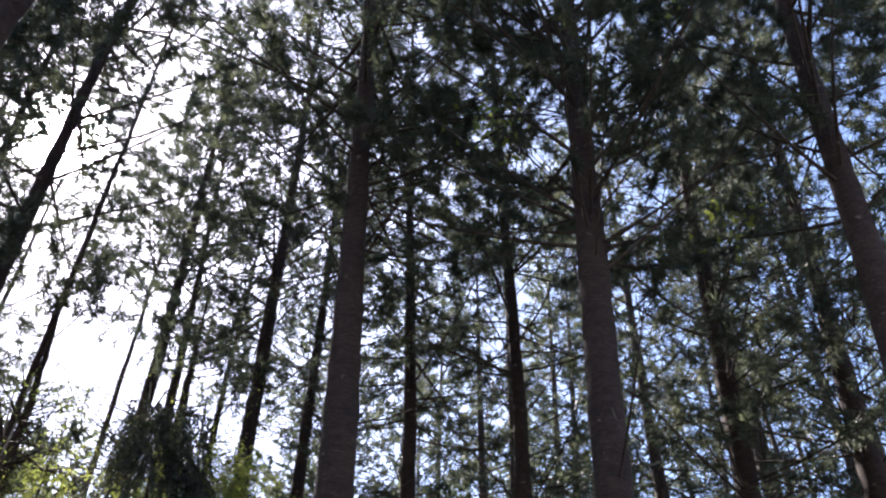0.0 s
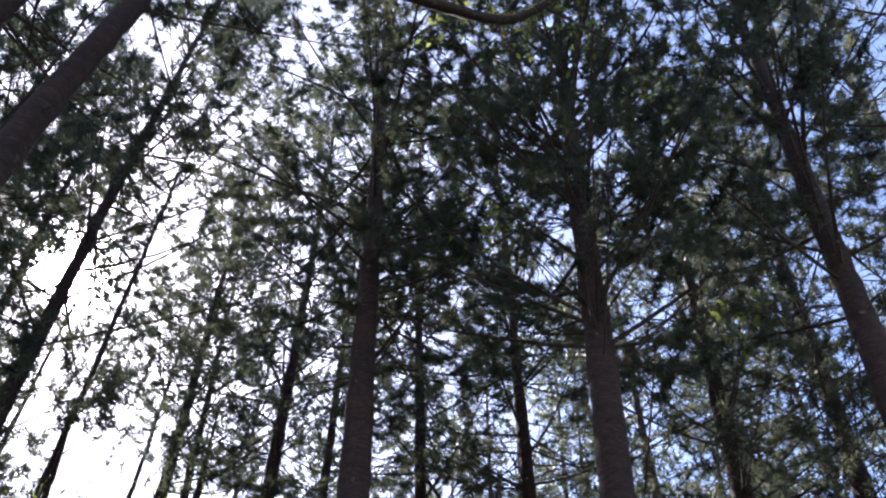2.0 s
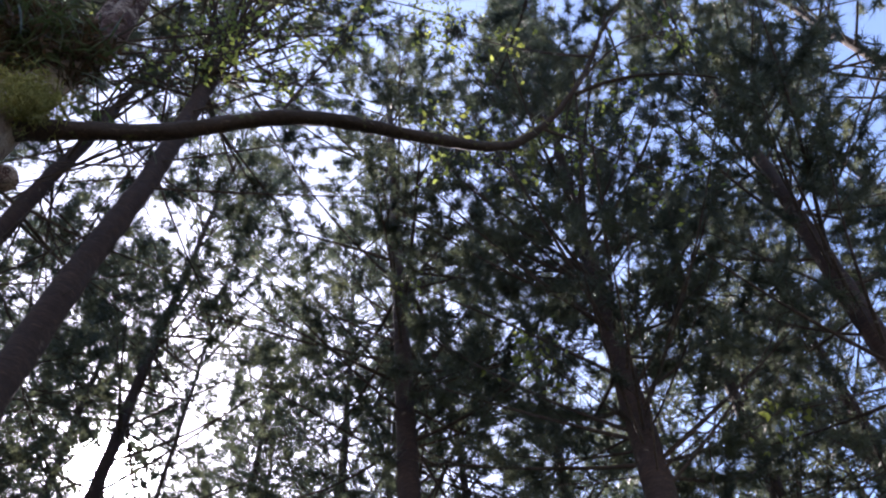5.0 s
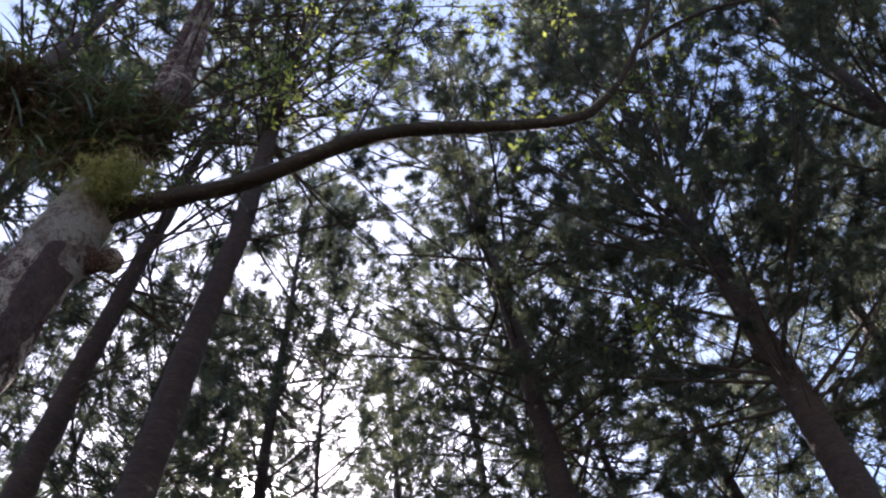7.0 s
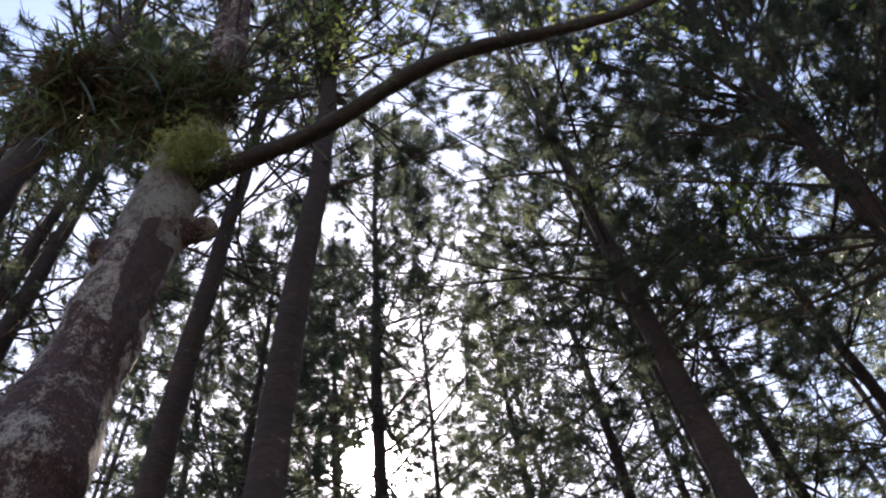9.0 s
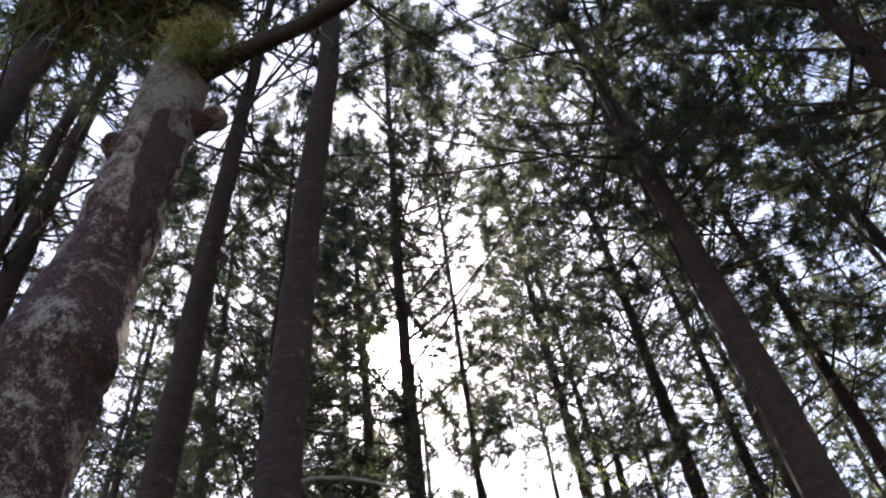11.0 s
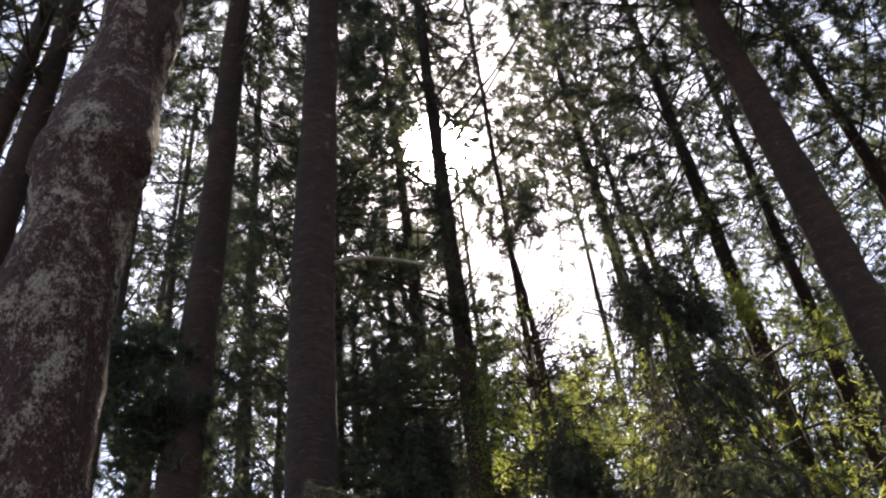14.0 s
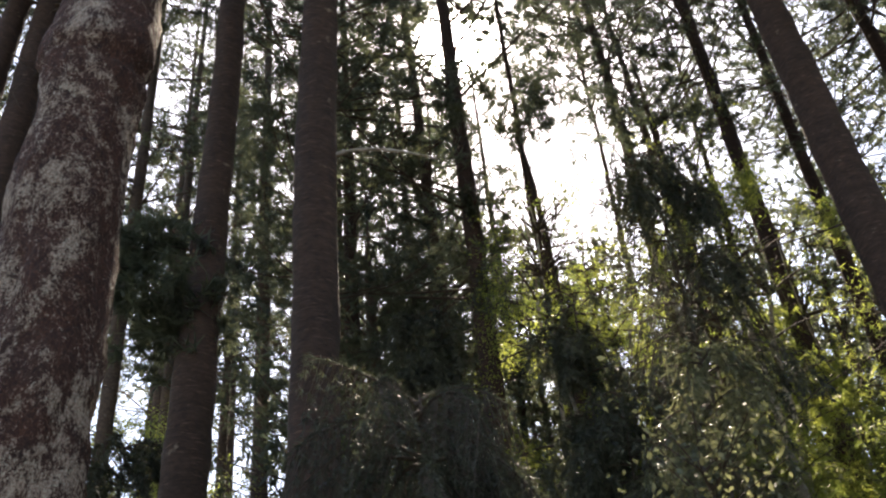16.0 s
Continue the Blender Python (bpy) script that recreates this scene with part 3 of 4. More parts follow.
def bright_sprig(tree, seed, centre, count, size, spread):
    """A spray of broad climbing leaves that grows on a tree."""
    rng = np.random.default_rng(seed)
    inside = tree.matrix_world.inverted()
    c = np.array(inside @ Vector(centre))
    wood, green = Build(), Build()
    at = c + rng.normal(0, 1, (count, 3)) * spread
    sticks(wood, np.tile(np.array([0, 0, c[2] - 0.4]), (5, 1)), at[:5], 0.01, 0.004)
    leaves(green, rng, at, size)
    stuff(part("climber_stem", wood.mesh("climber_stem", TWIG), tree))
    stuff(part("climber_leaf", green.mesh("climber_leaf", LEAF), tree, "bright yellow-green climbing leaves"))


bright_sprig(by_seed[5], 511, (6.82, 4.29, 10.54), 40, 0.12, 0.16)
bright_sprig(by_seed[2], 512, (3.9, 4.9, 10.9), 36, 0.11, 0.15)
bright_sprig(by_seed[1], 513, (3.4, 7.15, 16.0), 40, 0.12, 0.14)
bright_sprig(by_seed[2], 514, (4.6, 5.75, 12.8), 50, 0.11, 0.2)
b = Build()
tube(b, bezier((0.1, 0.0, 5.75), (0.4, 0.05, 5.95), (0.95, 0.1, 5.7), 10), np.linspace(0.022, 0.008, 10), 7)
part("dead_branch", b.mesh("dead_branch", BARK_PALE, True), by_seed[3], "bare pale arching branch")

# ---- conifers farther off, copied from a few kinds ----
def kind_of_conifer(seed, z0, height, reach, d, sides, rings, **more):
    """The shared meshes of one kind: trunk, limbs, crown."""
    rng = np.random.default_rng(seed)
    branches, wood, green = crown(rng, z0, height, reach, **more)
    for p, r in branches:
        tube(wood, p[::3] if more.get("twigs", True) else p[::len(p) - 1], r[::3] if more.get("twigs", True) else r[::len(p) - 1], 3, cap=False)
    return height, trunk_build(rng, d, height, sides, rings).mesh("trunk", BARK_DARK, True), wood.mesh("branchwork", TWIG), green.mesh("crown", NEEDLE)


MID = dict(blades=26, tuft=0.45, width=0.019, gap=0.56, dead=12)
THIN = dict(blades=24, tuft=0.4, width=0.019, gap=0.7, per=4, step=0.95, dead=14)
FAR = dict(step=0.95, blades=15, tuft=0.46, width=0.034, gap=0.75, dead=8, twigs=False)
KINDS = [kind_of_conifer(40, 11.0, 28.5, 2.6, 0.35, 12, 36, **MID), kind_of_conifer(41, 10.0, 27.0, 2.4, 0.35, 12, 36, **MID),
         kind_of_conifer(42, 12.5, 30.0, 2.6, 0.35, 12, 36, **MID), kind_of_conifer(43, 11.5, 29.0, 2.3, 0.35, 12, 36, **MID)]
FAR_KINDS = [kind_of_conifer(60, 9.0, 28.0, 2.6, 0.35, 9, 20, **FAR), kind_of_conifer(61, 7.5, 26.5, 2.6, 0.35, 9, 20, **FAR), kind_of_conifer(62, 10.5, 29.5, 2.7, 0.35, 9, 20, **FAR)]
HIGH_KINDS = [kind_of_conifer(70, 14.0, 30.5, 2.5, 0.35, 12, 30, **THIN), kind_of_conifer(71, 16.0, 31.5, 2.5, 0.35, 12, 30, **THIN)]
LOW_KINDS = [kind_of_conifer(80, 2.0, 12.5, 2.4, 0.2, 8, 14, **FAR), kind_of_conifer(81, 2.5, 11.0, 2.2, 0.2, 8, 14, **FAR), kind_of_conifer(82, 1.6, 13.5, 2.5, 0.2, 8, 14, **FAR)]
DENSE = dict(step=0.9, per=6, blades=13, tuft=0.75, width=0.055, gap=0.95, dead=0, twigs=False, bare=0.1)
DENSE_KINDS = [kind_of_conifer(90, 1.0, 15.0, 3.0, 0.3, 8, 14, **DENSE), kind_of_conifer(91, 1.0, 16.5, 3.2, 0.3, 8, 14, **DENSE)]
taken = [(ob.location.x, ob.location.y) for ob in bpy.data.objects if ob.name.startswith("conifer_tree")]
fill_rng = np.random.default_rng(5)


def far_conifer(x, y, lean, d, kinds=KINDS, label="slender dark conifer in the ranks of the plantation"):
    height, trunk, limbs, green = kinds[fill_rng.integers(len(kinds))]
    ob = root("conifer_tree", x, y, lean, label, "conifer tree", NEAR, fill_rng.uniform(0, 360))
    s = fill_rng.uniform(0.93, 1.07)
    t = part("trunk", trunk, ob)
    t.scale = (d / 0.35, d / 0.35, s)
    for name, me in (("branchwork", limbs), ("crown", green)):
        o = stuff(part(name, me, ob))
        o.scale = (s, s, s)
    taken.append((x, y))
    return ob


far_conifer(14.08, 13.03, (0.003, -0.003), 0.34)
far_conifer(19.61, 17.12, (0.038, -0.047), 0.3)
far_conifer(13.06, 18.30, (-0.002, 0.001), 0.32)
far_conifer(15.29, 24.94, (0.014, -0.009), 0.3)
far_conifer(15.92, 18.99, (0.031, -0.028), 0.32)
far_conifer(16.58, 20.23, (0.022, -0.019), 0.32)
far_conifer(18.59, 30.87, (-0.006, 0.003), 0.28)
far_conifer(12.33, 27.41, (-0.037, 0.015), 0.28)
far_conifer(-5.08, 18.01, (-0.012, -0.004), 0.34)
far_conifer(-9.18, 28.25, (-0.009, -0.003), 0.28)
far_conifer(-9.04, 21.53, (-0.001, -0.000), 0.3)
far_conifer(-9.5, 12.5, (0.01, 0.0), 0.34)
for x, y in ((-7.0, 17.2), (-6.4, 13.4), (-3.9, 20.0), (-7.6, 22.5), (-5.6, 25.0)):
    far_conifer(x, y, (0.0, 0.0), 0.26, KINDS)
far_conifer(12.5, 3.2, (0.0, 0.0), 0.36)
far_conifer(15.2, 8.4, (0.0, 0.0), 0.34)

# the ranks all round, with an opening towards the sun; those behind the camera are unseen, added to shade the trunks
count = 0
while count < 76:
    a, r = fill_rng.uniform(-math.pi, math.pi), 6 + 36 * fill_rng.random() ** 0.7
    x, y = r * math.sin(a), r * math.cos(a)
    ahead, open_side = -1.2 < a < 1.75, -0.05 < a < 0.42
    if (ahead and r < 19) or (not ahead and (r > 34 or r < 18 or fill_rng.random() < 0.8)) or (open_side and (r > 26 or fill_rng.random() < 0.4)) or (-0.15 < a < 0.1 and r < 28):
        continue
    if min(math.hypot(x - p, y - q) for p, q in taken) < 2.8:
        continue
    far_conifer(x, y, tuple(fill_rng.normal(0, 0.015, 2)), fill_rng.uniform(0.24, 0.34), HIGH_KINDS if open_side else FAR_KINDS, "distant slender conifer with a dark tufted crown")
    count += 1


shade = 0
while shade < 8:
    a, r = fill_rng.uniform(0.4, 1.15), fill_rng.uniform(16, 29)
    x, y = r * math.sin(a), r * math.cos(a)
    if min(math.hypot(x - p, y - q) for p, q in taken) < 2.0:
        continue
    far_conifer(x, y, tuple(fill_rng.normal(0, 0.015, 2)), fill_rng.uniform(0.24, 0.32), FAR_KINDS, "distant slender conifer with a dark tufted crown")
    shade += 1

for k in range(22):
    a, r = -0.16 + 0.99 * (k + 0.5) / 22, 25 + 5 * (k % 2) + fill_rng.uniform(-1.2, 1.2)
    far_conifer(r * math.sin(a), r * math.cos(a), tuple(fill_rng.normal(0, 0.02, 2)), 0.3, DENSE_KINDS, "bushy dark conifer with low drooping limbs")

belt = 0
while belt < 26:
    a, r = fill_rng.uniform(-0.25, 0.78), fill_rng.uniform(20.5, 33)
    x, y = r * math.sin(a), r * math.cos(a)
    if min(math.hypot(x - p, y - q) for p, q in taken) < 1.7:
        continue
    far_conifer(x, y, tuple(fill_rng.normal(0, 0.02, 2)), 0.3, LOW_KINDS, "younger bushy conifer in the shade of the tall ones")
    belt += 1

for x, y in ((4.9, 18.0), (2.9, 18.9), (-3.1, 13.1), (-2.1, 16.2), (-4.3, 17.2), (-3.6, 18.8), (-1.6, 17.9), (-2.2, 14.4)):
    far_conifer(x, y, tuple(fill_rng.normal(0, 0.02, 2)), 0.28, LOW_KINDS, "younger bushy conifer in the shade of the tall ones")

# ---- broad-leaved undergrowth ----
def broadleaf(seed, x, y, height, reach, count, size, label, low=0.35, mat=LEAF, wood_mat=BARK_PALE, d=0.12, name="understorey_tree", feathery=False):
    rng = np.random.default_rng(seed)
    ob = root(name, x, y, tuple(rng.normal(0, 0.04, 2)), label, "broadleaf tree", "undergrowth trees", rng.uniform(0, 360))
    wood, green = Build(), Build()
    z = np.linspace(-0.3, height * 0.95, 14)
    path = np.c_[np.cumsum(rng.normal(0, 0.05, (14, 2)), 0), z]
    tube(wood, path, np.linspace(d / 2, 0.012, 14), 9, rng, 0.04)
    part("trunk", wood.mesh("trunk", wood_mat, True), ob)
    wood = Build()
    at = []
    for k in range(int(10 + height * 3)):
        f = rng.uniform(low, 0.98)
        base = path[min(13, int(f * 13))]
        a = rng.uniform(0, 2 * np.pi)
        length = reach * rng.uniform(0.4, 1.1) * (1.15 - 0.75 * abs(f - 0.6))
        out = np.array([np.cos(a), np.sin(a), rng.uniform(0.0, 0.7)])
        end = base + out * length + np.array([0, 0, -0.1 * length])
        p = bezier(base, base + out * length * 0.5 + np.array([0, 0, 0.15 * length]), end, 6)
        tube(wood, p, np.linspace(0.022, 0.004, 6), 4, cap=False)
        for g in range(5):
            c = p[rng.integers(2, 6)]
            e = c + unit(out + rng.normal(0, 0.8, 3)) * rng.uniform(0.2, 0.6)
            sticks(wood, [c], [e], 0.006, 0.003)
            m = max(3, int(2.5 * count / (int(10 + height * 3) * 5)))
            at.append(c + (e - c) * rng.uniform(0.2, 1.1, (m, 1)) + rng.normal(0, 0.11, (m, 3)))
    stuff(part("branchwork", wood.mesh("branchwork", TWIG), ob))
    at = np.concatenate(at)
    rot = np.array(ob.matrix_world)
    at = at[~(in_beam(at @ rot[:3, :3].T + rot[:3, 3], rng) & (rng.random(len(at)) < 0.93))]
    if feathery:
        at = at[::5]
        tufts(green, rng, at, rng.normal(size=(len(at), 3)) + np.array([0, 0, 0.5]), rng.uniform(0.6, 1.3, len(at)) * 0.15, 9, 0.007, droop=0.2)
    else:
        leaves(green, rng, at, size)
    stuff(part("crown", green.mesh("crown", mat), ob))
    return ob


YELLOW = "sunlit yellow-green broadleaf understorey tree with a thin stem"
broadleaf(101, 1.0, 12.0, 9.2, 1.2, 5000, 0.042, YELLOW)
broadleaf(102, 2.5, 11.4, 9.4, 2.0, 9000, 0.042, YELLOW, feathery=True)
broadleaf(103, 3.35, 12.95, 9.5, 2.0, 8000, 0.05, "understorey tree with a pale stem and bright leaves", d=0.24, feathery=True)
broadleaf(104, 6.4, 12.2, 8.8, 2.0, 8000, 0.042, YELLOW, feathery=True)
broadleaf(105, -5.5, 12.6, 7.2, 1.6, 6000, 0.042, YELLOW)
broadleaf(106, -7.8, 14.0, 7.8, 1.8, 6000, 0.042, YELLOW)
broadleaf(107, 1.6, 14.6, 10.6, 2.2, 8000, 0.042, YELLOW, feathery=True)
broadleaf(108, 3.9, 9.6, 7.2, 1.5, 7000, 0.042, YELLOW)
broadleaf(109, -3.4, 15.5, 7.5, 1.8, 6000, 0.042, YELLOW)
broadleaf(111, 5.6, 14.8, 10.4, 2.2, 8000, 0.042, YELLOW, feathery=True)
broadleaf(112, 4.15, 14.86, 10.2, 2.2, 8000, 0.05, "understorey tree with a pale stem and bright leaves", d=0.22, feathery=True)
broadleaf(116, -4.9, 13.3, 7.2, 1.7, 7000, 0.042, YELLOW)
broadleaf(117, -3.4, 13.9, 7.0, 1.5, 6000, 0.042, YELLOW)
broadleaf(118, -6.6, 15.4, 8.6, 1.8, 6000, 0.042, YELLOW)
POLE = "slender pale-stemmed tree with leaves only near its top"
broadleaf(119, 2.85, 10.3, 10.6, 0.9, 1500, 0.05, POLE, low=0.82, d=0.2)
broadleaf(120, 3.55, 11.3, 11.0, 1.0, 1500, 0.05, POLE, low=0.8, d=0.22)
broadleaf(121, 0.9, 10.9, 9.6, 0.8, 1500, 0.05, POLE, low=0.75, d=0.1)


# ---- young weeping conifers ----
def weeping(seed, x, y, height, reach, label, branches=40, low=0.45, d=0.07, blades=12, tuft=0.12, width=0.007, lean=(0, 0), hang=0.5, arch=0.22, arms=(), mat=VEIL):
    rng = np.random.default_rng(seed)
    ob = root("young_conifer", x, y, lean, label, "conifer tree", "young conifers")
    wood, green = Build(), Build()
    z = np.linspace(-0.3, height, 12)
    path = np.c_[np.cumsum(rng.normal(0, 0.02, (12, 2)), 0), z]
    tube(wood, path, np.linspace(d / 2, 0.008, 12), 8)
    part("trunk", wood.mesh("trunk", TWIG, True), ob)
    wood = Build()
    at, ax, s0, s1 = [], [], [], []
    for k in range(branches + len(arms)):
        f = rng.uniform(low, 1.0)
        base = np.array([*path[min(11, int(f * 11))][:2], f * height])
        a = rng.uniform(0, 2 * np.pi)
        length = reach * rng.uniform(0.55, 1.1) * (1.1 - 0.55 * (f - low) / (1 - low))
        out = np.array([np.cos(a), np.sin(a), 0])
        end = base + out * length + np.array([0, 0, -length * rng.uniform(0.15, 0.6)])
        p = bezier(base, base + out * length * 0.55 + np.array([0, 0, length * arch]), end, 8)
        if k >= branches:
            h, mid, end = arms[k - branches]
            p = bezier((0, 0, h), mid, end, 8)
            length = float(np.linalg.norm(p[-1] - p[0]))
        tube(wood, p, np.linspace(0.014, 0.003, 8), 4, cap=False)
        n = int(length / (0.07 if k < branches else 0.022))
        for i in range(n):
            g = 0.15 + 0.85 * (i + rng.random()) / n
            j = min(6, int(g * 7))
            c = p[j] + (p[j + 1] - p[j]) * (g * 7 - j)
            t = unit(p[j + 1] - p[j])
            side = unit(np.cross(t, [0, 0, 1])) * rng.choice([-1, 1])
            tl = rng.uniform(0.12, hang) * (1.15 - 0.55 * g)
            e = c + unit(t * 0.3 + side * 0.3 + np.array([0, 0, -0.95])) * tl
            s0.append(c)
            s1.append(e)
            at.append(c + np.array([0, 0, 0.012]))
            ax.append(unit(t + side * 0.4))
            for h in np.linspace(0.25, 1, max(2, int(tl / 0.085))):
                at.append(c + (e - c) * h)
                ax.append(unit(e - c))
    at, ax = np.array(at), np.array(ax)
    keep = ~(in_beam(at + np.array(ob.matrix_world.translation), rng) & (rng.random(len(at)) < 0.85))
    at, ax = at[keep], ax[keep]
    sticks(wood, s0, s1, 0.004, 0.002)
    stuff(part("branchwork", wood.mesh("branchwork", TWIG), ob))
    tufts(green, rng, at, ax, rng.uniform(0.7, 1.2, len(at)) * tuft, blades, width, 0.7, 0.2)
    stuff(part("crown", green.mesh("crown", mat), ob))
    return ob


DROOP = [(3.22, (-0.25, -0.08, 3.42), (-0.52, -0.15, 3.48)), (3.2, (0.25, 0.06, 3.42), (0.5, 0.12, 3.16)), (3.05, (0.3, 0.03, 3.1), (0.56, 0.07, 2.72)),
         (3.0, (0.4, 0.0, 3.0), (0.72, 0.0, 2.4)), (3.1, (-0.05, -0.3, 3.3), (-0.1, -0.6, 3.0)), (3.1, (0.2, -0.25, 3.25), (0.36, -0.5, 2.85)),
         (3.05, (-0.3, -0.2, 3.2), (-0.55, -0.4, 2.8)), (2.9, (-0.4, 0.0, 3.05), (-0.7, 0.05, 2.6)), (3.1, (0.1, 0.3, 3.3), (0.2, 0.6, 3.0)),
         (2.8, (0.1, -0.3, 2.9), (0.15, -0.65, 2.4)), (3.15, (0.2, 0.0, 3.3), (0.42, 0.05, 2.95)), (3.1, (0.32, -0.1, 3.0), (0.6, -0.15, 2.5))]
weeping(201, -0.28, 4.38, 3.25, 0.7, "young conifer with drooping grey-green feathery sprays", 10, 0.84, blades=9, tuft=0.055, width=0.0034, hang=0.85, arch=0.32, arms=DROOP)
weeping(202, 2.2, 9.3, 8.4, 1.05, "slender young conifer with hanging veil-like foliage", 70, 0.6, hang=1.2, blades=10, tuft=0.12, width=0.008)
weeping(211, 1.25, 9.0, 5.0, 0.9, "dark young conifer with drooping sprays", 60, 0.4, hang=0.7, blades=9, width=0.011, tuft=0.15)
weeping(203, 1.75, 7.1, 4.5, 0.8, "young conifer with pale sunlit feathery sprays", 44, 0.6, mat=NEEDLE_SUNLIT)
weeping(204, -1.1, 11.0, 7.4, 1.4, "dark young conifer with drooping sprays", 60, 0.3, blades=9, width=0.012, tuft=0.16)
weeping(205, 4.2, 8.0, 5.0, 1.1, "young conifer with hanging grey-green foliage", 40, 0.5, mat=NEEDLE_SUNLIT)
weeping(207, 1.0, 10.0, 6.8, 1.3, "dark young conifer with drooping sprays", 60, 0.3, blades=9, width=0.012, tuft=0.16)
weeping(210, -4.2, 9.6, 5.6, 1.2, "dark young conifer with drooping sprays", 50, 0.4, blades=9, width=0.012, tuft=0.16)
broadleaf(206, 1.02, 5.5, 3.2, 0.32, 900, 0.055, "slim sapling with small pale sunlit leaves", 0.6, NEEDLE_SUNLIT, TWIG, 0.03, "sapling")


# ---- the old broadleaf with lichen bark, ferns and a long curved limb ----
def old_tree():
    rng = np.random.default_rng(301)
    x, y = -1.70, 3.45
    g = ground_at(x, y)
    ob = root("old_tree", x, y, (0, 0), "old tree with mottled lichen bark, ferns and a long curved limb", "tree")
    z = np.linspace(-0.3, 10.0 - g, 170)
    zz = z + g
    r = np.interp(zz, [0, 2.5, 4.1, 4.95, 5.3, 5.8, 6.3, 7.1, 8.0, 8.5, 9.3, 10.2], [0.34, 0.275, 0.255, 0.245, 0.275, 0.285, 0.255, 0.25, 0.24, 0.25, 0.23, 0.2])
    cx = np.interp(zz, [0, 3, 5.2, 6.4, 7.8, 9.3, 16], [-0.04, -0.04, -0.06, -0.16, -0.12, -0.06, -0.1])
    cy = np.interp(zz, [0, 3, 5.2, 6.4, 7.8, 9.3, 16], [-0.14, -0.14, -0.1, 0.22, 0.27, 0.28, 0.25])
    k = np.exp(-np.linspace(-2, 2, 11) ** 2)
    k /= k.sum()
    cx, cy, r = (np.convolve(np.pad(q, 5, "edge"), k, "valid") for q in (cx, cy, r))
    b = Build()
    sides = 40
    a = np.linspace(0, 2 * np.pi, sides, endpoint=False)

    def skin(h, t):
        """The bark's distance from the axis at the height h (from the ground) in the direction t."""
        w = h + g
        n1 = noise.noise(Vector((math.cos(t) * 0.9, math.sin(t) * 0.9, h * 0.9)))
        n2 = noise.noise(Vector((math.cos(t) * 2.4, math.sin(t) * 2.4, h * 2.6 + 9)))
        n4 = noise.noise(Vector((math.cos(t) * 5, math.sin(t) * 5, h * 6 + 5)))
        n3 = noise.noise(Vector((math.cos(t) * 9, math.sin(t) * 9, h * 22 + 3)))
        burl = 0.035 * math.exp(-((w - 5.3) / 0.16) ** 2) * max(0, math.cos(t + 0.2)) + 0.045 * math.exp(-((w - 5.3) / 0.25) ** 2) * max(0, -math.cos(t))
        burl += 0.02 * math.exp(-((w - 5.02) / 0.13) ** 2) * max(0, math.cos(t + 0.1)) ** 2 - 0.045 * math.exp(-((w - 5.13 - 0.05 * math.sin(t * 2) - 0.03 * n2) / 0.05) ** 2)
        calm = min(1.0, max(0.35, 1.0 - (w - 7.2)))
        return np.interp(h, z, r) * (1 + 0.09 * n1 * calm) + calm * (0.035 * n2 + 0.018 * n4 + 0.014 * n3) + burl

    v = []
    for i in range(len(z)):
        for t in a:
            rad = skin(z[i], t)
            v.append((cx[i] + rad * math.cos(t), cy[i] + rad * math.sin(t), z[i]))
    def at_z(w):
        return np.array([np.interp(w, zz, cx), np.interp(w, zz, cy), w - g])

    n = len(z)
    b.add(v, [(i * sides + j, i * sides + (j + 1) % sides, (i + 1) * sides + (j + 1) % sides, (i + 1) * sides + j) for i in range(n - 1) for j in range(sides)])
    part("trunk", b.mesh("trunk", BARK_LICHEN, True), ob, "thick trunk blotched grey and red-brown")
    b = Build()
    hs = np.linspace(8.25, 10.05, 40)
    v = []
    for w in hs:
        c = at_z(w)
        for t in a:
            rad = skin(w - g, t) + 0.012 * min(1.0, (w - 8.25) * 12 + 0.35 * math.sin(t * 3))
            v.append((c[0] + rad * math.cos(t), c[1] + rad * math.sin(t), c[2] - (0.28 * math.sin(t * 1.0 + 2.6) if w < 8.3 else 0)))
    b.add(v, [(i * sides + j, i * sides + (j + 1) % sides, (i + 1) * sides + (j + 1) % sides, (i + 1) * sides + j) for i in range(39) for j in range(sides)])
    part("upper_trunk", b.mesh("upper_trunk", BARK_CALM, True), ob, "pale smooth grey bark above the collar")

    # where the old bark has come away below the collar
    b = Build()
    zs = np.linspace(6.3, 8.3, 40)
    t = np.linspace(-1, 1, 25)
    v = []
    for q in zs:
        f = (q - 6.3) / 2.0
        arch = math.sqrt(max(0.0, 1 - max(0.0, (f - 0.88) / 0.12) ** 2))
        wide = 0.66 * (0.25 + 0.75 * min(1.0, f * 1.6)) * arch
        for s in t:
            ang = -0.62 - 0.1 * f + s * (wide + 0.05 * noise.noise(Vector((s * 2, q * 4, 1))))
            c = at_z(q)
            lift = 0.012 - 0.03 * max(0.0, abs(s) - 0.85) / 0.15 * (1 - f)
            rad = skin(c[2], ang) + lift - 0.02 * (1 - min(1.0, f * 4))
            v.append((c[0] + rad * math.cos(ang), c[1] + rad * math.sin(ang), c[2]))
    b.add(v, [(i * 25 + j, i * 25 + j + 1, (i + 1) * 25 + j + 1, (i + 1) * 25 + j) for i in range(39) for j in range(24)])
    part("bared_patch", b.mesh("bared_patch", BARK_RAW, True), ob, "dark red-brown patch of bared bark")
